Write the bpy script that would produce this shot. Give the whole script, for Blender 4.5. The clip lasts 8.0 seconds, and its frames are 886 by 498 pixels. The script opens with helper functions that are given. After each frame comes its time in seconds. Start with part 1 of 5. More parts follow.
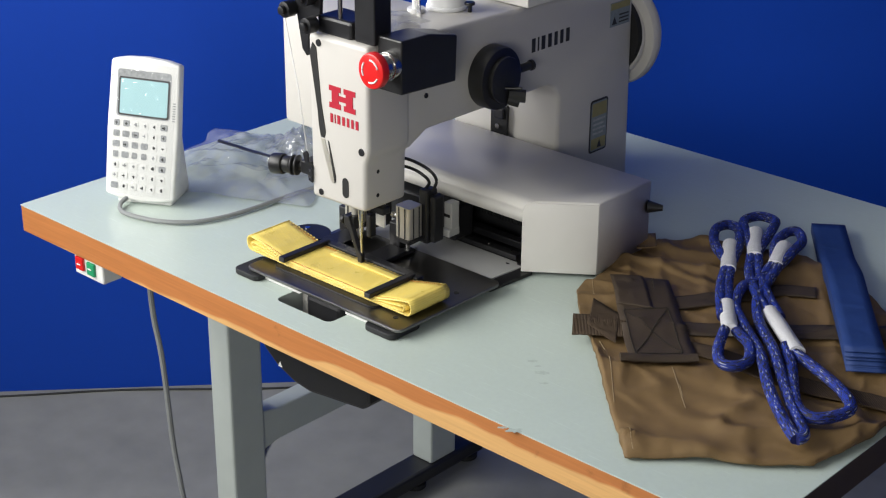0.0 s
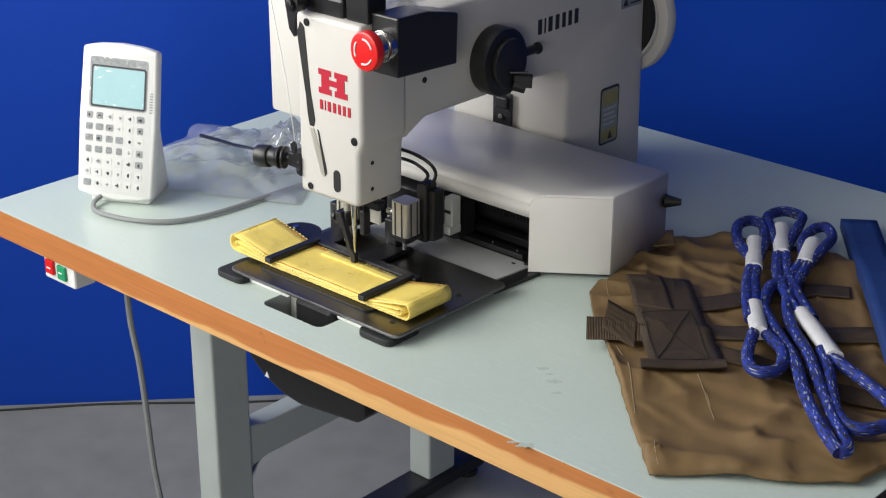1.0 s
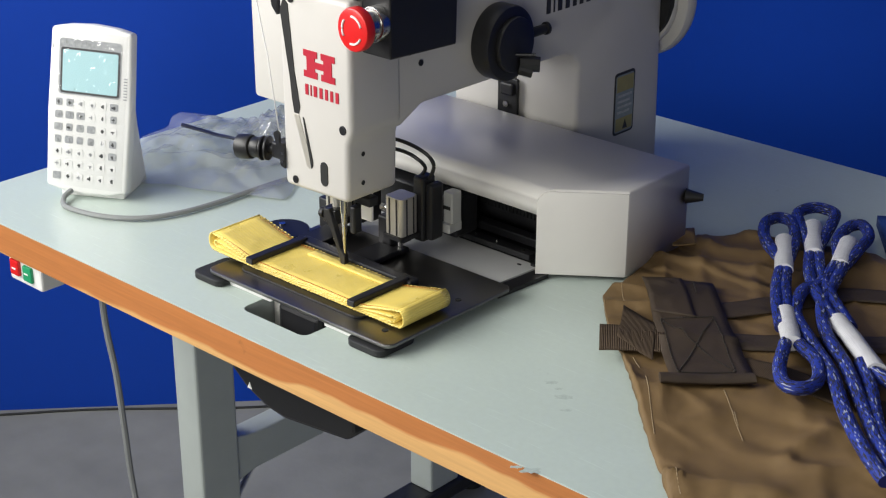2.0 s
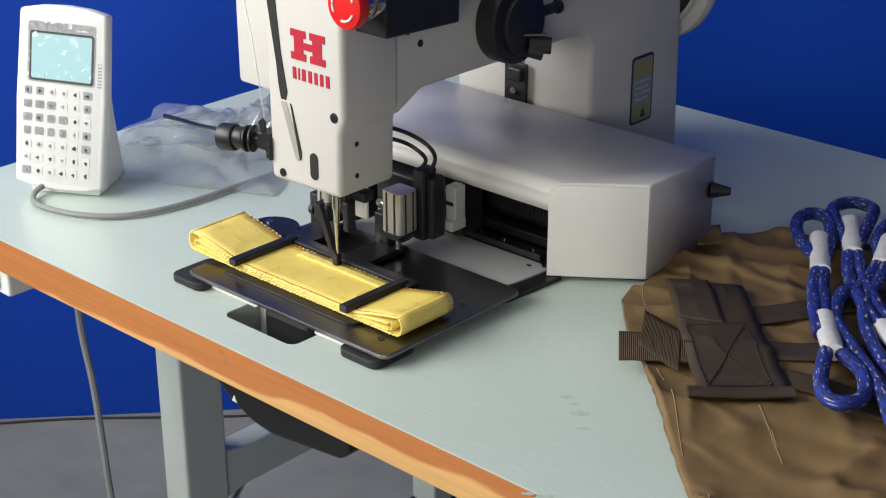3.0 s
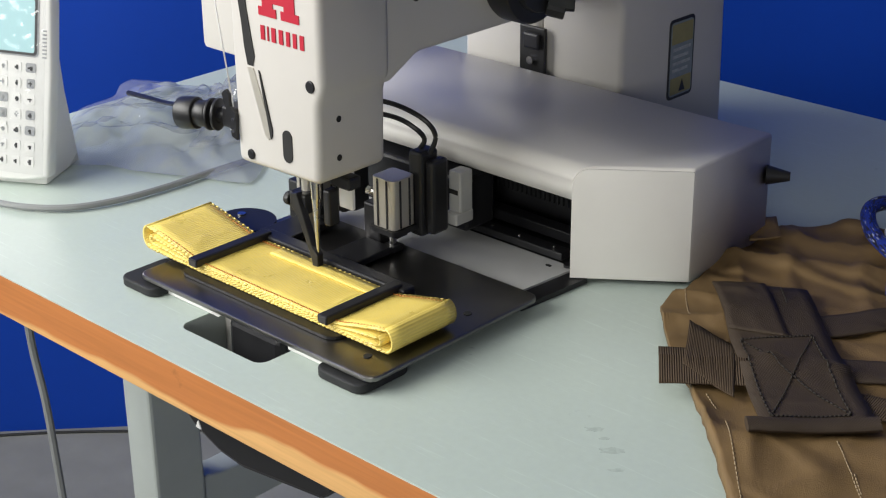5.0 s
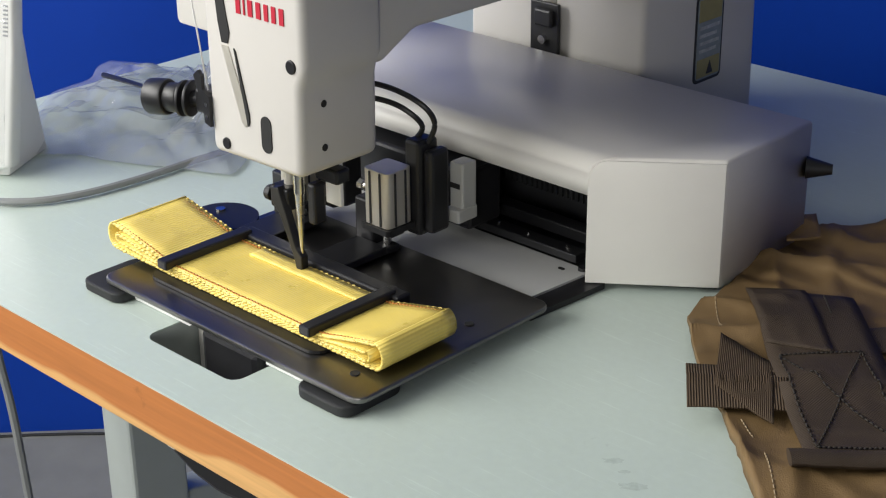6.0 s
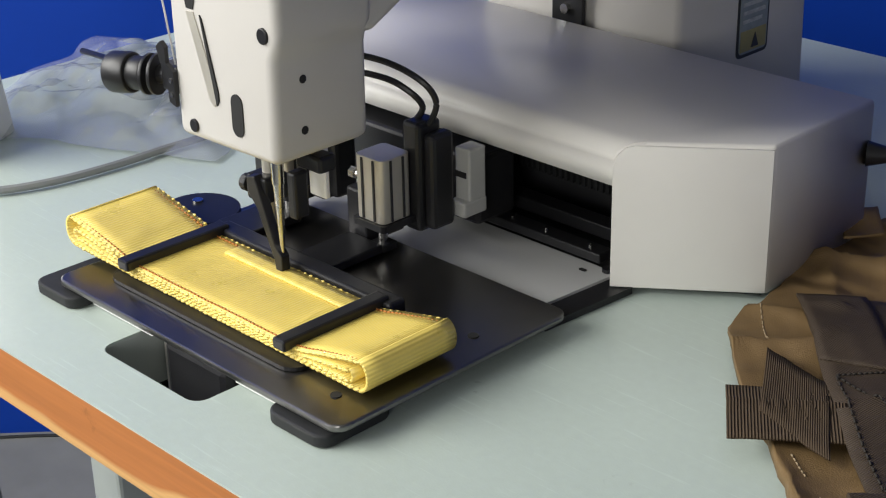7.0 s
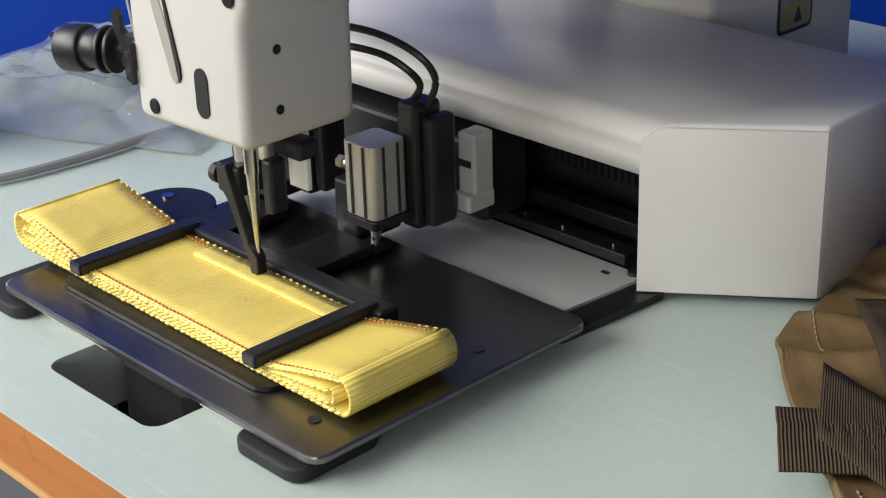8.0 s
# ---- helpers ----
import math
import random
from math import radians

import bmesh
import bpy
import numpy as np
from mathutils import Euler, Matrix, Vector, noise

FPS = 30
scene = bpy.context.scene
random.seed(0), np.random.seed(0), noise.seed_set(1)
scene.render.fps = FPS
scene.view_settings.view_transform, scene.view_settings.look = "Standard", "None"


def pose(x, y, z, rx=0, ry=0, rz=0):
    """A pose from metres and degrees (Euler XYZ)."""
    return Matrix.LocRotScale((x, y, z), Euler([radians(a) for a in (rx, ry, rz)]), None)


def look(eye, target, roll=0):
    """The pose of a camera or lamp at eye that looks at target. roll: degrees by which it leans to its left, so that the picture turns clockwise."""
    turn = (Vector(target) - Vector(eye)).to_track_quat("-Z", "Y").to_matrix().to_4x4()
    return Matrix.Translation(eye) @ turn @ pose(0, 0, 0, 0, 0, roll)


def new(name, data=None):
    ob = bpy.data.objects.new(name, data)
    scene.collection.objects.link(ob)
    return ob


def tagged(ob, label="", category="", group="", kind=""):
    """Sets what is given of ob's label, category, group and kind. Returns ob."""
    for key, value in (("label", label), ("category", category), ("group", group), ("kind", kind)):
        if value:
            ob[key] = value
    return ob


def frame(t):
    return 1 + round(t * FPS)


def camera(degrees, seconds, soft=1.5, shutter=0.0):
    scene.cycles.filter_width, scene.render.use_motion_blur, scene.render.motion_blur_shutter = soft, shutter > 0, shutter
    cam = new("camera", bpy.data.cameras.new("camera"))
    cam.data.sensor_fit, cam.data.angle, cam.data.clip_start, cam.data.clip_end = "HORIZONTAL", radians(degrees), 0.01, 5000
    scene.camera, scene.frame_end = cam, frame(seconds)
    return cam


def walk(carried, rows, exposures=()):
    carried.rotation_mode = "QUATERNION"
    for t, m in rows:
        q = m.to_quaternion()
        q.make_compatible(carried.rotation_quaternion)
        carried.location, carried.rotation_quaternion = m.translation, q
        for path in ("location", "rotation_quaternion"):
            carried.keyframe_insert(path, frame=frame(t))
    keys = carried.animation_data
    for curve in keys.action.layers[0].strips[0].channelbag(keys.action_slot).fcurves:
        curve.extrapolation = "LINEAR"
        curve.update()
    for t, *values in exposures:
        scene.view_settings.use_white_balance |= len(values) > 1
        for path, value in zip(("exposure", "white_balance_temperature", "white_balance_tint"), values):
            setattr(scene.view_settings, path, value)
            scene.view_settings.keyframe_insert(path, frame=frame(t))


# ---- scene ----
FOV = 31.0
cam = camera(FOV, 8.0, soft=1.2)
walk(cam, [
    (0, look((1.3204, -1.2362, 1.6833), (0.7052, -0.5606, 1.2771), 0.44)),
    (0.5, look((1.2670, -1.2030, 1.6403), (0.6559, -0.5201, 1.2401), 0.32)),
    (1, look((1.2118, -1.1326, 1.5972), (0.5981, -0.4510, 1.1986), 0.24)),
    (1.5, look((1.1632, -1.0629, 1.5644), (0.5460, -0.3856, 1.1641), 0.22)),
    (3, look((1.0157, -0.8928, 1.4691), (0.3959, -0.2189, 1.0669), -0.11)),
    (3.5, look((0.9769, -0.8398, 1.4410), (0.3536, -0.1692, 1.0386), -0.23)),
    (4, look((0.9339, -0.7901, 1.4198), (0.3107, -0.1224, 1.0127), -0.23)),
    (4.5, look((0.8981, -0.7464, 1.3881), (0.2716, -0.0794, 0.9849), -0.47)),
    (6, look((0.7714, -0.5899, 1.3118), (0.1385, 0.0653, 0.8993), -0.63)),
    (6.5, look((0.7283, -0.5305, 1.2788), (0.0886, 0.1177, 0.8658), -1.10)),
    (7, look((0.6871, -0.4636, 1.2536), (0.0373, 0.1695, 0.8329), -1.25)),
    (7.5, look((0.6426, -0.4091, 1.2294), (-0.0106, 0.2152, 0.8010), -1.52)),
    (8, look((0.6063, -0.3686, 1.1890), (-0.0548, 0.2569, 0.7746), -1.79)),
])

# ---- light ----
T = 0.78                      # height of the table top
world = bpy.data.worlds.new("world")
scene.world = world
world.use_nodes = True
wn = world.node_tree
sky = wn.nodes.new("ShaderNodeTexSky")
sky.sky_type, sky.sun_disc = 'NISHITA', False
sky.sun_elevation, sky.sun_rotation = radians(40), radians(230)
wn.links.new(sky.outputs[0], wn.nodes["Background"].inputs[0])
wn.nodes["Background"].inputs[1].default_value = 0.1

# room axes: U runs along the blue wall, V out of it into the room
U, V = Vector((0.680, 0.733, 0)), Vector((0.733, -0.680, 0))
P0 = Vector((-1.126, 0.659, 0))


def room(u, v, z):
    return P0 + U * u + V * v + Vector((0, 0, z))


def area_lamp(name, c, facing, w, h, power, color):
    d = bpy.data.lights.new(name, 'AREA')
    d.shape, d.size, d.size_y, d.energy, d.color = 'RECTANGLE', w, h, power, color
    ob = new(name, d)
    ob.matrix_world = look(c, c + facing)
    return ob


area_lamp("window_and_fill_light", room(-1.35, 1.35, 1.95), U, 2.2, 1.3, 91, (1.0, 0.985, 0.935))
# added fill lamp behind the camera that brightens the front faces; no known window
area_lamp("window_and_fill_light", room(-0.85, 5.45, 1.85), -V, 1.4, 1.3, 52, (1.0, 0.98, 0.925))
scene.view_settings.exposure = 0.0


# ---- materials ----
def mat(name, color, rough=0.5, metal=0.0, var=0.08, scale=30.0, bump=0.0, bscale=200.0, spec=0.5, coat=0.0, big=3.0, bigvar=0.06):
    m = bpy.data.materials.new(name)
    m.use_nodes = True
    nt = m.node_tree
    b = nt.nodes["Principled BSDF"]
    b.inputs["Metallic"].default_value = metal
    b.inputs["Specular IOR Level"].default_value = spec
    b.inputs["Coat Weight"].default_value = coat
    tc = nt.nodes.new("ShaderNodeTexCoord")
    n1, n2 = nt.nodes.new("ShaderNodeTexNoise"), nt.nodes.new("ShaderNodeTexNoise")
    n1.inputs["Scale"].default_value, n2.inputs["Scale"].default_value = scale, big
    n1.inputs["Detail"].default_value, n2.inputs["Detail"].default_value = 6, 4
    for n in (n1, n2):
        nt.links.new(tc.outputs["Object"], n.inputs["Vector"])
    val = nt.nodes.new("ShaderNodeMath"); val.operation = 'MULTIPLY_ADD'
    nt.links.new(n1.outputs[0], val.inputs[0]); val.inputs[1].default_value = 2 * var; val.inputs[2].default_value = 1 - var
    val2 = nt.nodes.new("ShaderNodeMath"); val2.operation = 'MULTIPLY_ADD'
    nt.links.new(n2.outputs[0], val2.inputs[0]); val2.inputs[1].default_value = 2 * bigvar; val2.inputs[2].default_value = 1 - bigvar
    mul = nt.nodes.new("ShaderNodeMath"); mul.operation = 'MULTIPLY'
    nt.links.new(val.outputs[0], mul.inputs[0]); nt.links.new(val2.outputs[0], mul.inputs[1])
    mix = nt.nodes.new("ShaderNodeVectorMath"); mix.operation = 'SCALE'
    mix.inputs[0].default_value = color
    nt.links.new(mul.outputs[0], mix.inputs["Scale"])
    nt.links.new(mix.outputs[0], b.inputs["Base Color"])
    rr = nt.nodes.new("ShaderNodeMath"); rr.operation = 'MULTIPLY_ADD'; rr.use_clamp = True
    nt.links.new(n1.outputs[0], rr.inputs[0]); rr.inputs[1].default_value = 0.2; rr.inputs[2].default_value = rough - 0.1
    nt.links.new(rr.outputs[0], b.inputs["Roughness"])
    if bump:
        n3 = nt.nodes.new("ShaderNodeTexNoise"); n3.inputs["Scale"].default_value = bscale; n3.inputs["Detail"].default_value = 5
        nt.links.new(tc.outputs["Object"], n3.inputs["Vector"])
        bp = nt.nodes.new("ShaderNodeBump"); bp.inputs["Strength"].default_value = bump; bp.inputs["Distance"].default_value = 0.001
        nt.links.new(n3.outputs[0], bp.inputs["Height"]); nt.links.new(bp.outputs[0], b.inputs["Normal"])
    return m


def weave(m, freq_u, freq_v, strength, dist, yarn_shade=0.0, use_uv=True):
    """Adds a woven relief, and shade between the yarns painted into the colour, to a material."""
    nt = m.node_tree
    b = nt.nodes["Principled BSDF"]
    tc = nt.nodes.new("ShaderNodeTexCoord")
    sep = nt.nodes.new("ShaderNodeSeparateXYZ")
    nt.links.new(tc.outputs["UV" if use_uv else "Object"], sep.inputs[0])
    waves = []
    for i, f in ((0, freq_u), (1, freq_v)):
        a = nt.nodes.new("ShaderNodeMath"); a.operation = 'MULTIPLY'; a.inputs[1].default_value = f * 2 * math.pi
        s = nt.nodes.new("ShaderNodeMath"); s.operation = 'SINE'
        nt.links.new(sep.outputs[i], a.inputs[0]); nt.links.new(a.outputs[0], s.inputs[0])
        waves.append(s)
    k = nt.nodes.new("ShaderNodeMath"); k.operation = 'MULTIPLY' if freq_u and freq_v else 'ADD'
    nt.links.new(waves[0].outputs[0], k.inputs[0]); nt.links.new(waves[1].outputs[0], k.inputs[1])
    bp = nt.nodes.new("ShaderNodeBump"); bp.inputs["Strength"].default_value = strength; bp.inputs["Distance"].default_value = dist
    nt.links.new(k.outputs[0], bp.inputs["Height"]); nt.links.new(bp.outputs[0], b.inputs["Normal"])
    if yarn_shade:
        src = b.inputs["Base Color"].links[0].from_socket
        g = nt.nodes.new("ShaderNodeMath"); g.operation = 'MULTIPLY_ADD'
        nt.links.new(k.outputs[0], g.inputs[0]); g.inputs[1].default_value = yarn_shade; g.inputs[2].default_value = 1.0
        sc = nt.nodes.new("ShaderNodeVectorMath"); sc.operation = 'SCALE'
        nt.links.new(src, sc.inputs[0]); nt.links.new(g.outputs[0], sc.inputs["Scale"])
        nt.links.new(sc.outputs[0], b.inputs["Base Color"])
    return m


M = {}
M["blue_wall"] = mat("blue_wall_paint", (0.002, 0.044, 0.37), 0.6, spec=0.22, var=0.05, scale=60, bump=0.15, bscale=90, big=1.2, bigvar=0.10)
M["concrete"] = mat("concrete_floor", (0.225, 0.228, 0.215), 0.6, var=0.22, scale=14, bump=0.3, bscale=80, big=2.6, bigvar=0.28)
M["plaster"] = mat("plaster", (0.36, 0.36, 0.35), 0.8, var=0.04, scale=20, bump=0.1)
M["mint"] = mat("mint_laminate", (0.47, 0.545, 0.50), 0.38, var=0.06, scale=160, bump=0.10, bscale=600, big=6, bigvar=0.05)
M["enamel"] = mat("white_enamel", (0.53, 0.51, 0.48), 0.38, var=0.02, scale=40, bump=0.06, bscale=500, bigvar=0.02)
M["cover"] = mat("grey_white_paint", (0.68, 0.66, 0.62), 0.36, spec=0.34, var=0.03, scale=40, bump=0.08, bscale=700, bigvar=0.03)
M["black_steel"] = mat("blackened_steel", (0.018, 0.018, 0.020), 0.38, metal=0.3, var=0.15, scale=40)
M["plate"] = mat("oiled_dark_steel_plate", (0.20, 0.194, 0.187), 0.33, metal=1.0, var=0.2, scale=18, big=8, bigvar=0.3)
M["black_plastic"] = mat("black_plastic", (0.012, 0.012, 0.013), 0.42, var=0.15, scale=50)
M["rubber"] = mat("black_rubber", (0.012, 0.013, 0.014), 0.65, var=0.2, scale=80, bump=0.1)
M["steel"] = mat("polished_steel", (0.55, 0.54, 0.52), 0.25, metal=1.0, var=0.1, scale=60)
M["alu"] = mat("anodised_aluminium", (0.60, 0.57, 0.50), 0.45, metal=0.7, var=0.08, scale=60)
M["sheet"] = mat("galvanised_sheet", (0.56, 0.56, 0.55), 0.42, metal=0.2, var=0.06, scale=30)
M["red"] = mat("red_plastic", (0.62, 0.015, 0.015), 0.32, var=0.05)
M["green"] = mat("green_plastic", (0.02, 0.28, 0.12), 0.4, var=0.05)
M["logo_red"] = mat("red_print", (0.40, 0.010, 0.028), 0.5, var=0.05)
M["print_black"] = mat("black_print", (0.02, 0.02, 0.022), 0.5, var=0.05)
M["white_plastic"] = mat("white_plastic", (0.78, 0.78, 0.76), 0.4, var=0.03)
M["leg"] = mat("grey_green_leg_paint", (0.40, 0.44, 0.42), 0.5, var=0.08, scale=25, bump=0.1)
M["grey_cable"] = mat("grey_cable", (0.22, 0.23, 0.23), 0.5, var=0.1)
# broad tone noise puts wrinkle shading into the yellow itself
M["yellow"] = weave(mat("yellow_webbing", (0.80, 0.62, 0.150), 0.30, var=0.14, scale=30, big=14, bigvar=0.20), 420, 0, 0.35, 0.0005, 0.045)
M["orange_thread"] = mat("orange_thread", (0.48, 0.17, 0.03), 0.7, var=0.2, scale=300)
M["tan"] = mat("tan_canvas", (0.168, 0.107, 0.047), 0.55, spec=0.26, var=0.18, scale=90, bump=0.5, bscale=1100, big=9, bigvar=0.28)
M["brown_web"] = weave(mat("brown_webbing", (0.075, 0.052, 0.033), 0.75, spec=0.18, var=0.15, scale=50), 0, 560, 0.8, 0.0007, 0.30)
M["brown_flat"] = weave(mat("dark_brown_webbing", (0.050, 0.035, 0.023), 0.60, spec=0.30, var=0.25, scale=50, big=16, bigvar=0.25), 500, 500, 0.5, 0.0005, 0.12)
M["thread_light"] = mat("light_thread", (0.30, 0.23, 0.14), 0.8, var=0.2, scale=300)
M["thread_dark"] = mat("dark_thread", (0.02, 0.016, 0.012), 0.8, var=0.2, scale=300)
M["blue_web"] = weave(mat("blue_webbing", (0.010, 0.038, 0.165), 0.6, var=0.18, scale=40, big=14, bigvar=0.2), 400, 400, 0.5, 0.0005, 0.12)
M["whipping"] = weave(mat("white_whipping_twine", (0.72, 0.72, 0.74), 0.8, var=0.12, scale=120), 420, 0, 0.8, 0.0008, 0.2)
M["white_thread"] = mat("white_thread", (0.8, 0.8, 0.8), 0.7)
M["screen"] = mat("lcd_screen", (0.42, 0.66, 0.70), 0.25, var=0.03)
M["key_grey"] = mat("printed_key", (0.33, 0.34, 0.35), 0.4, var=0.6, scale=260)
M["sticker_y"] = mat("yellow_sticker", (0.27, 0.24, 0.10), 0.45, var=0.2, scale=120)
M["sticker_g"] = mat("grey_sticker", (0.20, 0.235, 0.25), 0.35, var=0.25, scale=160)
# near-black colour stands for the shade inside slots, holes and gaps
M["hole"] = mat("hole_shade", (0.01, 0.01, 0.01), 0.8)
# shade of recesses and insides put into a near-black colour
M["inside"] = mat("interior_shade", (0.022, 0.022, 0.024), 0.5, var=0.2)

def creased(m, scale, distance, strength=0.7, stretch=(1, 1, 1)):
    """Adds soft folds under the fine relief of a cloth."""
    nt = m.node_tree
    b = nt.nodes["Principled BSDF"]
    tc = nt.nodes.new("ShaderNodeTexCoord"); mp = nt.nodes.new("ShaderNodeMapping"); mp.inputs["Scale"].default_value = stretch
    mp.inputs["Rotation"].default_value = (0, 0, radians(35))
    n = nt.nodes.new("ShaderNodeTexNoise"); n.noise_type = 'RIDGED_MULTIFRACTAL'
    n.inputs["Scale"].default_value = scale; n.inputs["Detail"].default_value = 3; n.inputs["Distortion"].default_value = 0.7
    nt.links.new(tc.outputs["Object"], mp.inputs[0]); nt.links.new(mp.outputs[0], n.inputs["Vector"])
    c = nt.nodes.new("ShaderNodeBump"); c.inputs["Strength"].default_value = strength; c.inputs["Distance"].default_value = distance
    nt.links.new(n.outputs[0], c.inputs["Height"])
    old = b.inputs["Normal"].links[0].from_node if b.inputs["Normal"].is_linked else None
    nt.links.new(c.outputs[0], old.inputs["Normal"] if old else b.inputs["Normal"])


creased(M["tan"], 8.0, 0.012, 0.9, (1, 2.6, 1))
creased(M["blue_web"], 14.0, 0.004, 0.6, (1, 2.0, 1))
creased(M["yellow"], 22.0, 0.0026, 0.7, (2.2, 1, 1))
creased(M["brown_flat"], 22.0, 0.0045, 0.8)

# worn laminate: fine crossed scratches and a few dark scuffs
m = M["mint"]
nt = m.node_tree; b = nt.nodes["Principled BSDF"]
tc = nt.nodes.new("ShaderNodeTexCoord")
sn = nt.nodes.new("ShaderNodeTexNoise"); sn.inputs["Scale"].default_value = 13; sn.inputs["Detail"].default_value = 7; sn.inputs["Roughness"].default_value = 0.72
nt.links.new(tc.outputs["Object"], sn.inputs["Vector"])
sr = nt.nodes.new("ShaderNodeMapRange"); sr.inputs["From Min"].default_value = 0.66; sr.inputs["From Max"].default_value = 0.78; sr.inputs["To Min"].default_value = 1.0; sr.inputs["To Max"].default_value = 0.55
nt.links.new(sn.outputs[0], sr.inputs[0])
sm_ = nt.nodes.new("ShaderNodeMapping"); sm_.inputs["Rotation"].default_value = (0, 0, radians(38)); sm_.inputs["Scale"].default_value = (22, 500, 1)
nt.links.new(tc.outputs["Object"], sm_.inputs[0])
s2 = nt.nodes.new("ShaderNodeTexNoise"); s2.inputs["Scale"].default_value = 1.0; s2.inputs["Detail"].default_value = 3
nt.links.new(sm_.outputs[0], s2.inputs["Vector"])
s3 = nt.nodes.new("ShaderNodeMapRange"); s3.inputs["From Min"].default_value = 0.62; s3.inputs["From Max"].default_value = 0.72; s3.inputs["To Min"].default_value = 1.0; s3.inputs["To Max"].default_value = 1.10
nt.links.new(s2.outputs[0], s3.inputs[0])
sq = nt.nodes.new("ShaderNodeMath"); sq.operation = 'MULTIPLY'
nt.links.new(sr.outputs[0], sq.inputs[0]); nt.links.new(s3.outputs[0], sq.inputs[1])
src = b.inputs["Base Color"].links[0].from_socket
sc = nt.nodes.new("ShaderNodeVectorMath"); sc.operation = 'SCALE'
nt.links.new(src, sc.inputs[0]); nt.links.new(sq.outputs[0], sc.inputs["Scale"]); nt.links.new(sc.outputs[0], b.inputs["Base Color"])
M["scuff"] = mat("grey_scuff", (0.40, 0.465, 0.428), 0.5, var=0.3, scale=300)
M["dark_edge"] = mat("dark_brown_edge", (0.035, 0.022, 0.018), 0.5, var=0.2)
M["foot_black"] = mat("black_foot_paint", (0.014, 0.015, 0.016), 0.5, var=0.15)
M["bracket"] = mat("grey_bracket", (0.42, 0.42, 0.40), 0.45, var=0.06)

# wood edge: orange heartwood above pale sapwood, wavy border and fine grain along the strip
m = mat("pine_edge", (0.5, 0.25, 0.09), 0.45, var=0.05)
nt = m.node_tree; b = nt.nodes["Principled BSDF"]
tc = nt.nodes.new("ShaderNodeTexCoord"); mp = nt.nodes.new("ShaderNodeMapping")
nt.links.new(tc.outputs["Object"], mp.inputs[0]); mp.inputs["Scale"].default_value = (2.2, 10, 60)
gr = nt.nodes.new("ShaderNodeTexNoise"); gr.inputs["Scale"].default_value = 4; gr.inputs["Detail"].default_value = 8; gr.inputs["Distortion"].default_value = 0.6
nt.links.new(mp.outputs[0], gr.inputs["Vector"])
sx = nt.nodes.new("ShaderNodeSeparateXYZ"); nt.links.new(tc.outputs["Object"], sx.inputs[0])
lo = nt.nodes.new("ShaderNodeTexNoise"); lo.noise_dimensions = '1D'; lo.inputs["Scale"].default_value = 6.5; lo.inputs["Detail"].default_value = 2.5
nt.links.new(sx.outputs[0], lo.inputs["W"])
ma = nt.nodes.new("ShaderNodeMath"); ma.operation = 'MULTIPLY_ADD'; ma.inputs[1].default_value = -0.03; nt.links.new(lo.outputs[0], ma.inputs[0]); nt.links.new(sx.outputs[2], ma.inputs[2])
sl = nt.nodes.new("ShaderNodeMath"); sl.operation = 'MULTIPLY_ADD'; sl.inputs[1].default_value = -0.030; nt.links.new(sx.outputs[0], sl.inputs[0]); nt.links.new(ma.outputs[0], sl.inputs[2])
cr = nt.nodes.new("ShaderNodeMapRange"); cr.inputs["From Min"].default_value = T - 0.046; cr.inputs["From Max"].default_value = T - 0.042
nt.links.new(sl.outputs[0], cr.inputs[0])
mx = nt.nodes.new("ShaderNodeMix"); mx.data_type = 'RGBA'
mx.inputs[6].default_value, mx.inputs[7].default_value = (0.62, 0.36, 0.14, 1), (0.44, 0.165, 0.05, 1)
nt.links.new(cr.outputs[0], mx.inputs[0])
gm = nt.nodes.new("ShaderNodeMath"); gm.operation = 'MULTIPLY_ADD'; gm.inputs[1].default_value = 0.5; gm.inputs[2].default_value = 0.75
nt.links.new(gr.outputs[0], gm.inputs[0])
ws = nt.nodes.new("ShaderNodeTexNoise"); ws.inputs["Scale"].default_value = 11; ws.inputs["Detail"].default_value = 6; ws.inputs["Roughness"].default_value = 0.7
nt.links.new(tc.outputs["Object"], ws.inputs["Vector"])
wr = nt.nodes.new("ShaderNodeMapRange"); wr.inputs["From Min"].default_value = 0.62; wr.inputs["From Max"].default_value = 0.72; wr.inputs["To Min"].default_value = 1.0; wr.inputs["To Max"].default_value = 0.5
nt.links.new(ws.outputs[0], wr.inputs[0])
wm = nt.nodes.new("ShaderNodeMath"); wm.operation = 'MULTIPLY'
nt.links.new(gm.outputs[0], wm.inputs[0]); nt.links.new(wr.outputs[0], wm.inputs[1]); gm = wm
sc = nt.nodes.new("ShaderNodeVectorMath"); sc.operation = 'SCALE'
nt.links.new(mx.outputs[2], sc.inputs[0]); nt.links.new(gm.outputs[0], sc.inputs["Scale"]); nt.links.new(sc.outputs[0], b.inputs["Base Color"])
M["wood"] = m

# clear plastic film
m = bpy.data.materials.new("clear_plastic_film"); m.use_nodes = True
nt = m.node_tree; nt.nodes.remove(nt.nodes["Principled BSDF"])
tr, gl, df = nt.nodes.new("ShaderNodeBsdfTransparent"), nt.nodes.new("ShaderNodeBsdfGlossy"), nt.nodes.new("ShaderNodeBsdfDiffuse")
gl.inputs["Roughness"].default_value = 0.13; df.inputs["Color"].default_value = (0.75, 0.78, 0.80, 1)
lw = nt.nodes.new("ShaderNodeLayerWeight"); lw.inputs["Blend"].default_value = 0.35
rg = nt.nodes.new("ShaderNodeMapRange"); rg.inputs["To Min"].default_value = 0.06; rg.inputs["To Max"].default_value = 0.65
nt.links.new(lw.outputs["Fresnel"], rg.inputs[0])
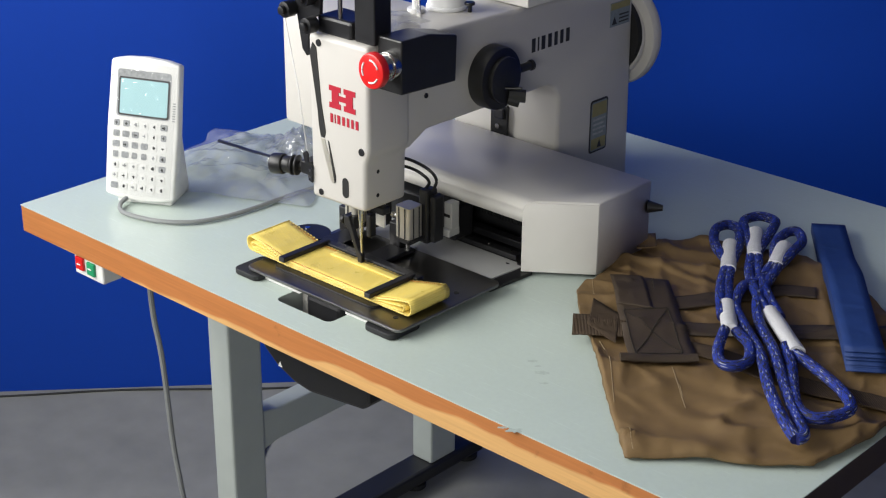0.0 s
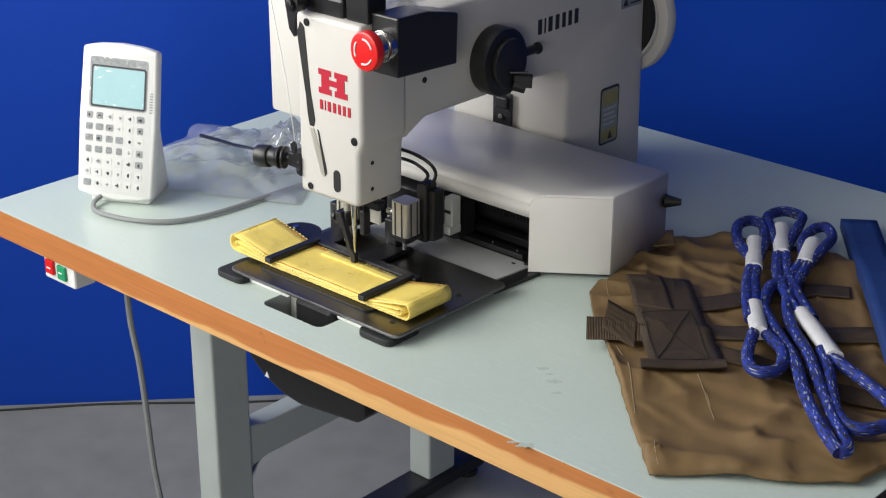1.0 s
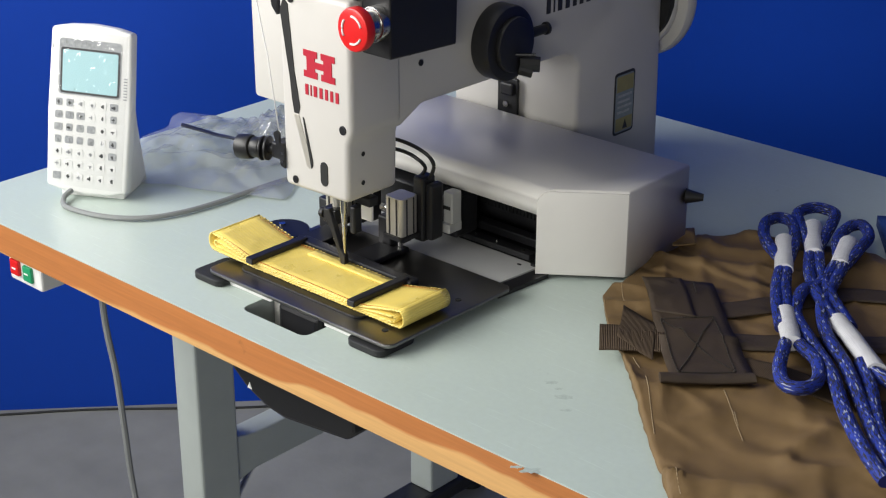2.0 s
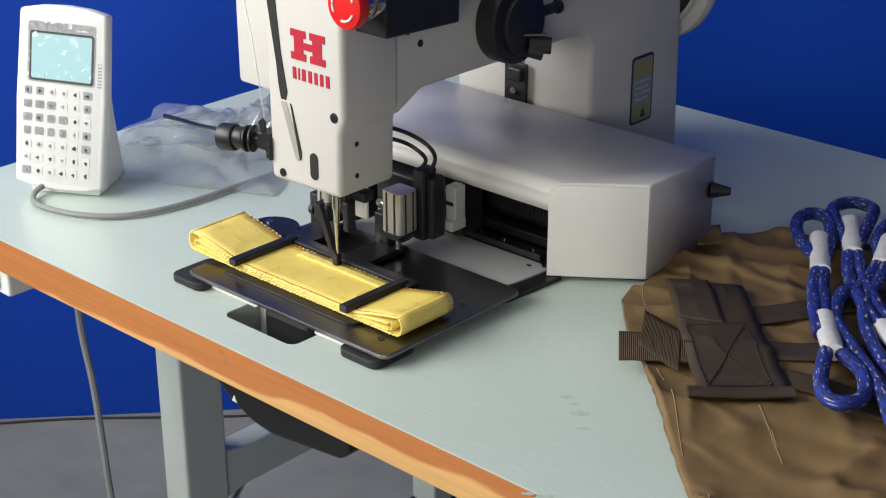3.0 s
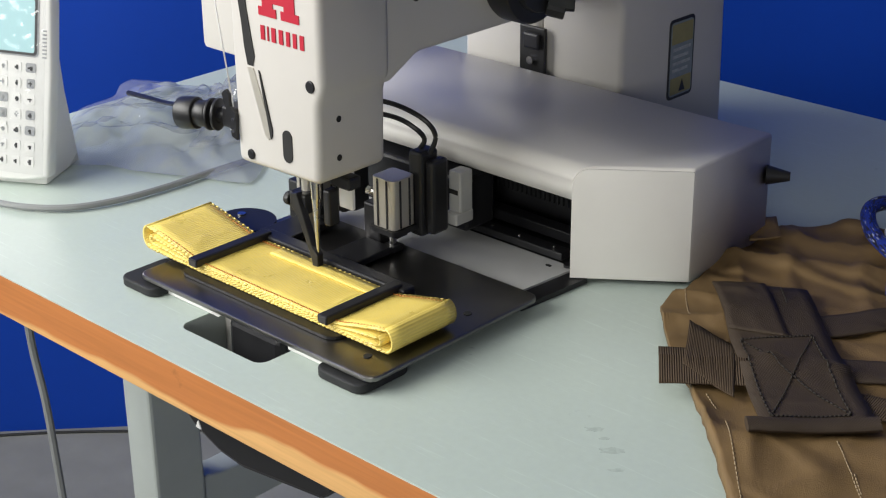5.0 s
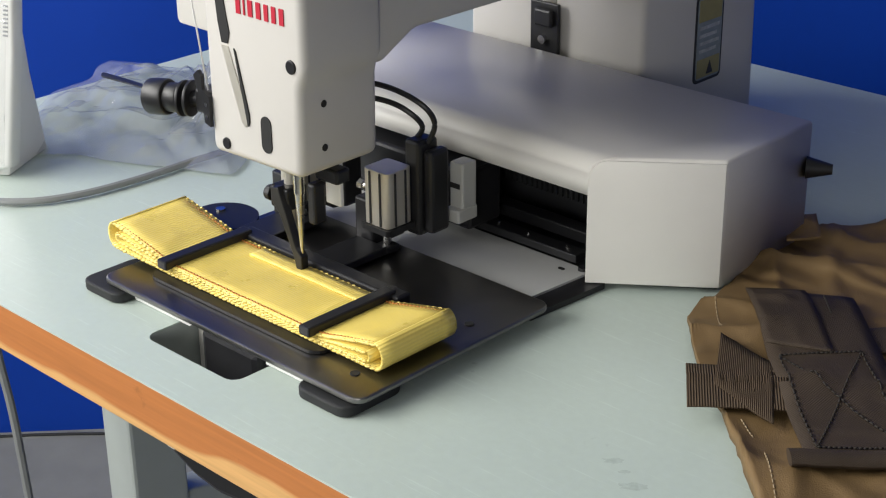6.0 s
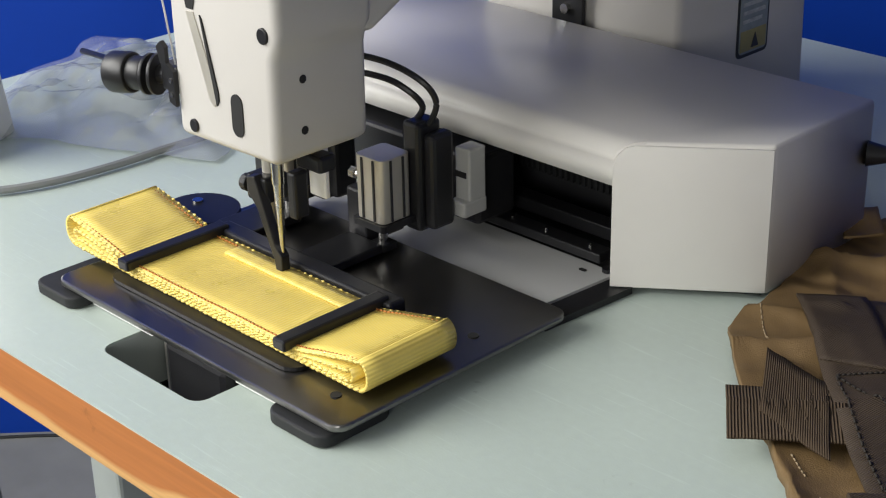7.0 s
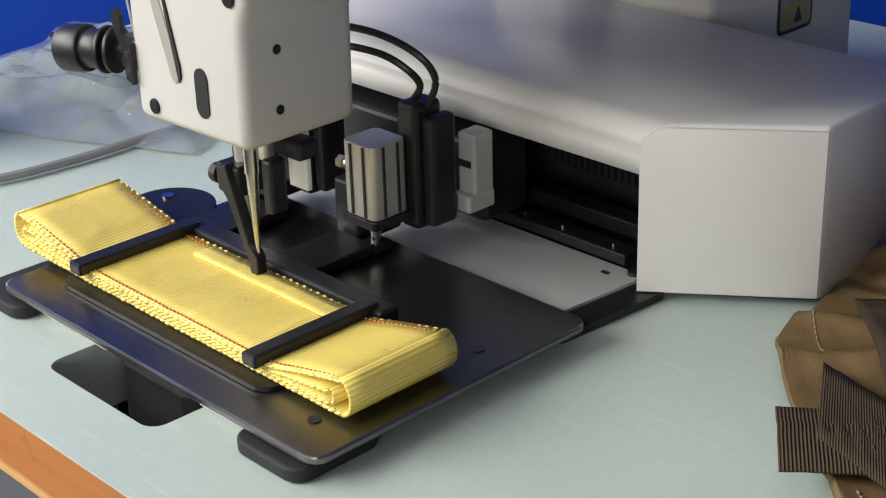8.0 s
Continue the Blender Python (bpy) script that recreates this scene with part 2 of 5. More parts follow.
m1, m2 = nt.nodes.new("ShaderNodeMixShader"), nt.nodes.new("ShaderNodeMixShader")
m1.inputs[0].default_value = 0.20
nt.links.new(tr.outputs[0], m1.inputs[1]); nt.links.new(df.outputs[0], m1.inputs[2])
nt.links.new(rg.outputs[0], m2.inputs[0]); nt.links.new(m1.outputs[0], m2.inputs[1]); nt.links.new(gl.outputs[0], m2.inputs[2])
nt.links.new(m2.outputs[0], nt.nodes["Material Output"].inputs[0])
M["film"] = m

mf = m.copy(); mf.name = "clear_protective_film"
for nd in mf.node_tree.nodes:
    if nd.type == 'MIX_SHADER' and not nd.inputs[0].is_linked:
        nd.inputs[0].default_value = 0.04
    if nd.type == 'MAP_RANGE':
        nd.inputs["To Min"].default_value, nd.inputs["To Max"].default_value = 0.04, 0.5
M["film_thin"] = mf

# rope: braided blue cover with black and white flecks
m = mat("blue_braided_rope", (0.022, 0.050, 0.52), 0.6, var=0.1)
nt = m.node_tree; b = nt.nodes["Principled BSDF"]
tc = nt.nodes.new("ShaderNodeTexCoord")
mp = nt.nodes.new("ShaderNodeMapping"); mp.inputs["Rotation"].default_value = (0, 0, radians(40)); mp.inputs["Scale"].default_value = (420, 420, 1)
nt.links.new(tc.outputs["UV"], mp.inputs[0])
ch = nt.nodes.new("ShaderNodeTexBrick"); ch.inputs["Scale"].default_value = 1.0
ch.inputs["Color1"].default_value = (0.014, 0.046, 0.50, 1); ch.inputs["Color2"].default_value = (0.022, 0.080, 0.60, 1); ch.inputs["Mortar"].default_value = (0.006, 0.01, 0.10, 1)
ch.inputs["Mortar Size"].default_value = 0.05
nt.links.new(mp.outputs[0], ch.inputs["Vector"])
vo = nt.nodes.new("ShaderNodeTexVoronoi"); vo.inputs["Scale"].default_value = 1.0
mp2 = nt.nodes.new("ShaderNodeMapping"); mp2.inputs["Rotation"].default_value = (0, 0, radians(35)); mp2.inputs["Scale"].default_value = (190, 850, 1)
nt.links.new(tc.outputs["UV"], mp2.inputs[0]); nt.links.new(mp2.outputs[0], vo.inputs["Vector"])
sp = nt.nodes.new("ShaderNodeSeparateColor"); nt.links.new(vo.outputs["Color"], sp.inputs[0])
g1 = nt.nodes.new("ShaderNodeMath"); g1.operation = 'GREATER_THAN'; g1.inputs[1].default_value = 0.90; nt.links.new(sp.outputs[0], g1.inputs[0])
g2 = nt.nodes.new("ShaderNodeMath"); g2.operation = 'GREATER_THAN'; g2.inputs[1].default_value = 0.64; nt.links.new(sp.outputs[1], g2.inputs[0])
mxa = nt.nodes.new("ShaderNodeMix"); mxa.data_type = 'RGBA'; mxa.inputs[7].default_value = (0.36, 0.39, 0.48, 1)
nt.links.new(g1.outputs[0], mxa.inputs[0]); nt.links.new(ch.outputs[0], mxa.inputs[6])
mxb = nt.nodes.new("ShaderNodeMix"); mxb.data_type = 'RGBA'; mxb.inputs[7].default_value = (0.012, 0.012, 0.03, 1)
nt.links.new(g2.outputs[0], mxb.inputs[0]); nt.links.new(mxa.outputs[2], mxb.inputs[6]); nt.links.new(mxb.outputs[2], b.inputs["Base Color"])
bp = nt.nodes.new("ShaderNodeBump"); bp.inputs["Strength"].default_value = 0.7; bp.inputs["Distance"].default_value = 0.0008
nt.links.new(ch.outputs["Fac"], bp.inputs["Height"]); bp.invert = True; nt.links.new(bp.outputs[0], b.inputs["Normal"])
M["rope"] = m

# ---- mesh helpers ----
ORIGIN = {}
HEAD_RISE = 0.055      # how much taller the machine stands above the lower edge of its head


def thing(name, at, label, category, group="", kind=""):
    ob = new(name)
    ob.empty_display_size = 0.05
    ob.location = at
    ORIGIN[ob.name] = Vector(at)
    return tagged(ob, label, category, group, kind)


def part(name, bm, material, parent=None, label="", smooth=False):
    """Links a bmesh, given in world places, as one mesh under its thing or part."""
    me = bpy.data.meshes.new(name)
    root = parent
    while root and root.parent:
        root = root.parent
    if root and root.name.startswith(("sewing_machine", "thread_stand")) or name == "thread_spool":
        for v in bm.verts:
            v.co.z += HEAD_RISE * max(0.0, v.co.z - 0.895)
    o = ORIGIN[parent.name] if parent else Vector((0, 0, 0))
    bmesh.ops.translate(bm, verts=bm.verts, vec=-o)
    bmesh.ops.recalc_face_normals(bm, faces=bm.faces)
    bm.to_mesh(me)
    bm.free()
    for m_ in (material if isinstance(material, (list, tuple)) else [material]):
        me.materials.append(m_)
    if smooth:
        for p in me.polygons:
            p.use_smooth = True
        me.set_sharp_from_angle(angle=radians(38))
    ob = new(name, me)
    if parent:
        ob.parent = parent
        ORIGIN[ob.name] = o
    else:
        ORIGIN[ob.name] = Vector((0, 0, 0))
    if label:
        tagged(ob, label)
    return ob


def box(x0, y0, z0, x1, y1, z1, bev=0.0, seg=2, m=None):
    bm = bmesh.new()
    bmesh.ops.create_cube(bm, size=1)
    bmesh.ops.scale(bm, vec=(x1 - x0, y1 - y0, z1 - z0), verts=bm.verts)
    bmesh.ops.translate(bm, vec=((x0 + x1) / 2, (y0 + y1) / 2, (z0 + z1) / 2), verts=bm.verts)
    if bev:
        bmesh.ops.bevel(bm, geom=bm.edges, offset=bev, segments=seg, profile=0.5, affect='EDGES')
    if m:
        bmesh.ops.transform(bm, matrix=m, verts=bm.verts)
    return bm


def prism(poly, axis, a0, a1, bev=0.0, seg=2, m=None):
    """A polygon pushed along an axis: (x, y) for z, (y, z) for x, (x, z) for y."""
    bm = bmesh.new()
    def put(p, a):
        return {"z": (p[0], p[1], a), "x": (a, p[0], p[1]), "y": (p[0], a, p[1])}[axis]
    lo_, hi_ = [bm.verts.new(put(p, a0)) for p in poly], [bm.verts.new(put(p, a1)) for p in poly]
    bm.faces.new(lo_[::-1]); bm.faces.new(hi_)
    for i in range(len(poly)):
        j = (i + 1) % len(poly)
        bm.faces.new((lo_[i], lo_[j], hi_[j], hi_[i]))
    bmesh.ops.recalc_face_normals(bm, faces=bm.faces)
    if bev:
        bmesh.ops.bevel(bm, geom=bm.edges, offset=bev, segments=seg, profile=0.5, affect='EDGES', clamp_overlap=True)
    if m:
        bmesh.ops.transform(bm, matrix=m, verts=bm.verts)
    return bm


def rounded(x0, y0, x1, y1, r, n=5):
    """A rectangle with rounded corners, as a list of points."""
    out = []
    for cx, cy, a in ((x1 - r, y1 - r, 0), (x0 + r, y1 - r, 90), (x0 + r, y0 + r, 180), (x1 - r, y0 + r, 270)):
        for i in range(n + 1):
            t = radians(a + 90 * i / n)
            out.append((cx + r * math.cos(t), cy + r * math.sin(t)))
    return out


def cyl(p, q, r, n=24, r2=None, bev=0.0):
    p, q = Vector(p), Vector(q)
    bm = bmesh.new()
    bmesh.ops.create_cone(bm, cap_ends=True, segments=n, radius1=r, radius2=r if r2 is None else r2, depth=(q - p).length)
    if bev:
        bmesh.ops.bevel(bm, geom=[e for e in bm.edges if any(len(f.verts) > 4 for f in e.link_faces)], offset=bev, segments=2, profile=0.5, affect='EDGES')
    rot = (q - p).to_track_quat('Z', 'Y').to_matrix().to_4x4()
    bmesh.ops.transform(bm, matrix=Matrix.Translation((p + q) / 2) @ rot, verts=bm.verts)
    return bm


def joined(*bms):
    out = bmesh.new()
    me = bpy.data.meshes.new("tmp")
    for b_ in bms:
        b_.to_mesh(me)
        out.from_mesh(me)
        b_.free()
    bpy.data.meshes.remove(me)
    return out


def smooth_line(pts, n, closed=False):
    """Catmull-Rom through pts, n steps a span."""
    P = [Vector(p) for p in pts]
    out, k = [], len(P)
    for i in range(k if closed else k - 1):
        if closed:
            a, b_, c, d = P[(i - 1) % k], P[i], P[(i + 1) % k], P[(i + 2) % k]
        else:
            a, b_, c, d = P[max(i - 1, 0)], P[i], P[i + 1], P[min(i + 2, k - 1)]
        for j in range(n):
            t = j / n
            out.append(0.5 * ((2 * b_) + (c - a) * t + (2 * a - 5 * b_ + 4 * c - d) * t * t + (3 * b_ - a - 3 * c + d) * t ** 3))
    if not closed:
        out.append(P[-1].copy())
    return out


def tube(line, r, n=10, closed=False, flat=1.0):
    """A tube along a line, with UV in metres (length, girth)."""
    bm = bmesh.new()
    uv = bm.loops.layers.uv.new("UVMap")
    k = len(line)
    rings, dist, up = [], [0.0], Vector((0, 0, 1))
    for i in range(k):
        if i:
            dist.append(dist[-1] + (line[i] - line[i - 1]).length)
        tan = (line[(i + 1) % k] - line[i - 1]) if closed else (line[min(i + 1, k - 1)] - line[max(i - 1, 0)])
        tan.normalize()
        side = tan.cross(up)
        if side.length < 0.05:
            side = tan.cross(Vector((1, 0, 0)))
        side.normalize()
        nrm = side.cross(tan)
        rr_ = r(i / max(k - 1, 1)) if callable(r) else r
        rings.append([bm.verts.new(line[i] + side * math.cos(2 * math.pi * j / n) * rr_ + nrm * math.sin(2 * math.pi * j / n) * rr_ * flat) for j in range(n)])
    for i in range(k if closed else k - 1):
        A, B = rings[i], rings[(i + 1) % k]
        d0, d1 = dist[i], dist[i + 1] if i + 1 < k else dist[i] + (line[0] - line[-1]).length
        for j in range(n):
            f = bm.faces.new((A[j], A[(j + 1) % n], B[(j + 1) % n], B[j]))
            g = 2 * math.pi * 0.008 / n
            for loop, w in zip(f.loops, ((d0, j * g), (d0, (j + 1) * g), (d1, (j + 1) * g), (d1, j * g))):
                loop[uv].uv = w
            f.smooth = True
    if not closed:
        bm.faces.new(rings[0][::-1]); bm.faces.new(rings[-1])
    return bm


def ribbon(line, across, width, thick, n_across=2, edge=0.0):
    """A flat band along a line (its middle); across: its sideways direction. UV in metres."""
    bm = bmesh.new()
    uv = bm.loops.layers.uv.new("UVMap")
    k = len(line)
    dist = [0.0]
    top, bot = [], []
    for i in range(k):
        if i:
            dist.append(dist[-1] + (line[i] - line[i - 1]).length)
        tan = (line[min(i + 1, k - 1)] - line[max(i - 1, 0)]).normalized()
        ac = Vector(across(i / (k - 1)) if callable(across) else across).normalized()
        nrm = ac.cross(tan).normalized()
        top.append([bm.verts.new(line[i] + ac * (width * (j / n_across - 0.5)) + nrm * thick / 2) for j in range(n_across + 1)])
        bot.append([bm.verts.new(line[i] + ac * (width * (j / n_across - 0.5)) - nrm * thick / 2) for j in range(n_across + 1)])
    def quad(a, b_, c, d, us):
        f = bm.faces.new((a, b_, c, d))
        f.smooth = True
        for loop, w in zip(f.loops, us):
            loop[uv].uv = w
    for i in range(k - 1):
        for j in range(n_across):
            w0, w1 = width * j / n_across, width * (j + 1) / n_across
            us = ((dist[i], w0), (dist[i], w1), (dist[i + 1], w1), (dist[i + 1], w0))
            quad(top[i][j], top[i][j + 1], top[i + 1][j + 1], top[i + 1][j], us)
            quad(bot[i][j], bot[i + 1][j], bot[i + 1][j + 1], bot[i][j + 1], (us[0], us[3], us[2], us[1]))
        for j in (0, n_across):
            us = ((dist[i], 0), (dist[i + 1], 0), (dist[i + 1], thick), (dist[i], thick))
            quad(top[i][j], top[i + 1][j], bot[i + 1][j], bot[i][j], us)
    for i in (0, k - 1):
        for j in range(n_across):
            quad(top[i][j], bot[i][j], bot[i][j + 1], top[i][j + 1], ((0, 0), (0, thick), (width / n_across, thick), (width / n_across, 0)))
    return bm


def print_bars(make, start, length, material, parent, label):
    """A printed name as seven plain upright bars along a line."""
    widths = (1.0, 0.35, 1.05, 1.0, 0.9, 0.9, 1.0)
    unit = length / (sum(widths) + 6 * 0.28)
    at = start
    for w in widths:
        part("print_bar", make(at + 0.16 * w * unit, at + 0.84 * w * unit), material, parent, label)
        at += (w + 0.28) * unit


def holed(outer, inner, z0, z1):
    """A slab with one opening through it."""
    bm = bmesh.new()
    loops = []
    for pts in (outer, inner):
        vs = [bm.verts.new((x, y, z1)) for x, y in pts]
        loops += [bm.edges.new((vs[i], vs[(i + 1) % len(vs)])) for i in range(len(vs))]
    bmesh.ops.triangle_fill(bm, edges=loops, use_beauty=True, use_dissolve=False)
    r = bmesh.ops.extrude_face_region(bm, geom=list(bm.faces))
    bmesh.ops.translate(bm, vec=(0, 0, z0 - z1), verts=[g for g in r["geom"] if isinstance(g, bmesh.types.BMVert)])
    return bm


# ---- setting ----
def room_box(u0, v0, z0, u1, v1, z1):
    bm = box(u0, v0, z0, u1, v1, z1)
    m_ = Matrix(((U.x, V.x, 0, P0.x), (U.y, V.y, 0, P0.y), (0, 0, 1, 0), (0, 0, 0, 1)))
    bmesh.ops.transform(bm, matrix=m_, verts=bm.verts)
    return bm


def setting(name, bm, material, label, category):
    return tagged(part(name, bm, material), label, category, kind="structure")


setting("floor", room_box(-2.7, -0.2, -0.1, 4.8, 5.7, 0.0), M["concrete"], "bare grey concrete floor with faint stains", "floor")
setting("wall_north", room_box(-2.7, -0.2, 0.0, 4.8, 0.0, 3.0), M["blue_wall"], "wall painted deep glossy blue", "wall")
# unseen shell: other walls and ceiling added to close the room and set bounce light
setting("wall_east", room_box(4.6, 0.0, 0.0, 4.8, 5.5, 3.0), M["blue_wall"], "unseen wall painted deep blue", "wall")
setting("ceiling", room_box(-2.7, -0.2, 3.0, 4.8, 5.7, 3.1), M["plaster"], "unseen plain grey plaster ceiling", "ceiling")
setting("wall_west", joined(room_box(-1.6, 0.0, 0.0, -1.4, 0.25, 3.0), room_box(-1.6, 2.45, 0.0, -1.4, 5.5, 3.0), room_box(-1.6, 0.25, 0.0, -1.4, 2.45, 1.3), room_box(-1.6, 0.25, 2.6, -1.4, 2.45, 3.0)), M["plaster"], "unseen plain grey plaster wall with a wide window opening", "wall")
# the opening is made up to hold the fill lamp
setting("wall_south", joined(room_box(-0.1, 5.5, 0.0, 4.8, 5.7, 3.0), room_box(-1.6, 5.5, 0.0, -0.1, 5.7, 1.2), room_box(-1.6, 5.5, 2.5, -0.1, 5.7, 3.0)), M["plaster"], "unseen plain grey plaster wall with an added opening for the fill lamp", "wall")

# ---- work table ----
TX0, TX1, TY0, TY1 = -0.611, 0.650, -0.043, 0.830
table = thing("sewing_table", (0.03, 0.39, 0), "sewing table with mint grey laminate top and pine edge", "table")
hole_ = rounded(-0.098, -0.002, 0.003, 0.19, 0.010)
part("laminate", holed([(TX0 - 0.0005, TY0 - 0.0006), (TX1 + 0.0005, TY0 - 0.0006), (TX1 + 0.0005, TY1), (TX0 - 0.0005, TY1)], hole_, T - 0.0014, T), M["mint"], table, "mint grey laminate sheet, scuffed")
part("tabletop", holed([(TX0, TY0 + 0.012), (TX1 - 0.012, TY0 + 0.012), (TX1 - 0.012, TY1), (TX0, TY1)], hole_, T - 0.042, T - 0.0016), M["leg"], table, "grey board core")
part("front_edge", box(TX0, TY0, T - 0.042, TX1, TY0 + 0.0118, T - 0.0016, 0.0010), M["wood"], table, "varnished two-tone pine edge strip")
part("side_edge", box(TX1 - 0.0118, TY0 + 0.012, T - 0.042, TX1, TY1, T - 0.0016, 0.0010), M["dark_edge"], table, "dark brown edge strip")
rs = random.Random(3)
for cx_, cy_, r_ in ((0.255, 0.096, 0.008), (0.281, 0.080, 0.010), (0.300, 0.062, 0.006), (0.268, 0.090, 0.004), (0.345, -0.045, 0.012), (0.330, -0.050, 0.006), (0.105, 0.130, 0.0025), (0.112, 0.121, 0.0018)):
    n_ = 16
    part("scuff_mark", prism([(cx_ + (0.8 * math.cos(2 * math.pi * k / n_) - 0.6 * math.sin(2 * math.pi * k / n_) * 0.45) * r_ * q_, cy_ + (0.6 * math.cos(2 * math.pi * k / n_) + 0.8 * math.sin(2 * math.pi * k / n_) * 0.45) * r_ * q_) for k in range(n_) for q_ in (rs.uniform(0.55, 1.15),)], "z", T, T + 0.00012), M["scuff"], table)
for x in (-0.503, 0.555):
    part("leg", box(x - 0.025, 0.225, 0.05, x + 0.025, 0.295, T - 0.042, 0.004), M["leg"], table)
    part("leg", box(x - 0.025, 0.71, 0.05, x + 0.025, 0.78, T - 0.042, 0.004), M["leg"], table)
    part("cross_beam", prism([(0.295, 0.262), (0.33, 0.27), (0.68, 0.27), (0.71, 0.262), (0.71, 0.338), (0.68, 0.33), (0.33, 0.33), (0.295, 0.338)], "x", x - 0.02, x + 0.02, 0.003), M["leg"], table)
    part("foot_bar", box(x - 0.03, -0.02, 0.02, x + 0.03, 0.86, 0.0498, 0.006), M["foot_black"], table, "black floor bar")
    for y in (0.0, 0.69, 0.84):
        part("levelling_foot", joined(cyl((x, y, 0), (x, y, 0.010), 0.022, bev=0.002), cyl((x, y, 0.010), (x, y, 0.021), 0.007)), M["rubber"], table, "black levelling foot")
part("motor_box", prism([(-0.205, T - 0.0685), (0.022, T - 0.0685), (0.022, 0.648), (0.008, 0.634), (-0.095, 0.622), (-0.125, 0.626), (-0.158, 0.639), (-0.186, 0.660)], "y", 0.05, 0.30, 0.005), M["black_plastic"], table, "black motor housing hung under the top")
for x0_, x1_ in ((-0.205, -0.125), (0.010, 0.022)):
    part("motor_bracket", box(x0_, 0.055, T - 0.0686, x1_, 0.295, T - 0.042), M["black_plastic"], table)
part("rating_plate", box(-0.2075, 0.07, 0.672, -0.2045, 0.20, 0.706), M["white_plastic"], table, "white side cover")
part("print_mark", prism([(-0.155, 0.6415), (-0.147, 0.6415), (-0.151, 0.6495)], "y", 0.0490, 0.0498), M["white_plastic"], table)

sw = thing("power_switch", (-0.460, -0.018, T - 0.042), "white switch box with red and green buttons under the table", "switch")
part("housing", box(-0.496, -0.036, T - 0.076, -0.428, -0.002, T - 0.043, 0.003), M["white_plastic"], sw)
part("stop_button", box(-0.488, -0.0405, T - 0.066, -0.470, -0.0355, T - 0.046, 0.0015), M["red"], sw, "red stop button")
part("start_button", box(-0.462, -0.0400, T - 0.068, -0.444, -0.0355, T - 0.048, 0.0015), M["green"], sw, "green start button")
for x in (-0.479, -0.453):
    part("mark", box(x - 0.004, -0.0412, T - 0.058, x + 0.004, -0.0407, T - 0.056), M["white_plastic"], sw)

cab = tagged(part("power_cable", tube(smooth_line([(-0.505, 0.10, T - 0.043), (-0.503, 0.10, 0.60), (-0.488, 0.10, 0.52), (-0.480, 0.10, 0.44), (-0.473, 0.10, 0.36), (-0.456, 0.10, 0.27), (-0.452, 0.12, 0.10), (-0.48, 0.16, 0.012), (-0.62, 0.30, 0.006), (-0.9, 0.7, 0.006)], 6), 0.0045, 8), M["grey_cable"], smooth=True), "grey power cable hanging from the table to the floor", "cable")

wc = [P0 + U * u + V * (0.022 + 0.014 * noise.noise(Vector((u * 3.1, 0, 0)))) + Vector((0, 0, 0.0024)) for u in [-1.3 + 0.06 * k for k in range(60)]]
tagged(part("floor_cable", tube(wc, 0.0022, 6), M["rubber"], smooth=True), "thin black cable lying on the floor along the wall", "cable")

# ---- sewing machine ----
sm = thing("sewing_machine", (-0.066, 0.35, T), "white pattern sewing machine with black fittings bolted into the table", "sewing machine")
HX0, HX1, FY = -0.119, -0.015, 0.088
# arm and column, seen from the side: y and z
ARM_TOP = 1.100
arm = [(0.100, 0.968), (0.166, 0.960), (0.200, 0.977), (0.448, 0.977), (0.464, 0.970), (0.473, 0.957), (0.473, T + 0.002), (0.648, T + 0.002), (0.640, 1.060), (0.628, 1.082), (0.600, 1.092), (0.13, ARM_TOP), (0.100, ARM_TOP)]
part("arm", prism(arm, "x", HX0 + 0.004, HX1, 0.006, 3), M["enamel"], sm, "white enamelled arm and column", smooth=True)
part("column_side", box(-0.215, 0.470, T + 0.002, HX0 + 0.0035, 0.640, 0.972, 0.008, 3), M["enamel"], sm, smooth=True)
part("head", prism([(HX0, 0.893), (HX1 - 0.0055, 0.895), (HX1 - 0.0040, 0.958), (HX1 + 0.0025, 0.970), (HX1 + 0.0025, 1.104), (HX0, 1.104)], "y", FY, 0.164, 0.0065, 4), M["enamel"], sm, "white face cover", smooth=True)
part("side_box", box(-0.236, 0.150, 0.950, HX0 - 0.0005, 0.300, 1.098, 0.005, 2), M["enamel"], sm, smooth=True)
# slots, screws and prints of the face
def on_face(poly, name, material, d=0.0008, label=""):
    return part(name, prism(poly, "y", FY - d, FY + 0.002), material, sm, label)
on_face([(-0.1155, 1.080), (-0.110, 1.093), (-0.1035, 1.088), (-0.0965, 1.02), (-0.0895, 0.984), (-0.092, 0.976), (-0.0985, 0.976), (-0.1015, 0.990), (-0.1035, 1.01)], "thread_slot", M["hole"], label="thread slot with its inner shade put in as black")
on_face([(-0.099, 0.974), (-0.092, 0.9745), (-0.0745, 0.930), (-0.0735, 0.924), (-0.0775, 0.920), (-0.0815, 0.923)], "thread_groove", M["alu"], label="bright thread groove")
on_face([(-0.0855, 0.974), (-0.0838, 0.972), (-0.0725, 0.930), (-0.0725, 0.924), (-0.0745, 0.921)], "groove_edge", M["hole"], 0.0011)
on_face([(-0.055 + x, 0.9195 + z) for x, z in rounded(-0.0055, -0.013, 0.0055, 0.013, 0.0054)], "sight_slot", M["hole"], label="oval sight slot with its inner shade put in as black")
for x, z, r in ((-0.1005, 0.903, 0.0042), (-0.0250, 0.973, 0.0048), (-0.099, 1.094, 0.0044)):
    part("screw", joined(cyl((x, FY + 0.002, z), (x, FY - 0.0015, z), r, 20, bev=0.0006)), M["black_steel"], sm, "black cap screw")
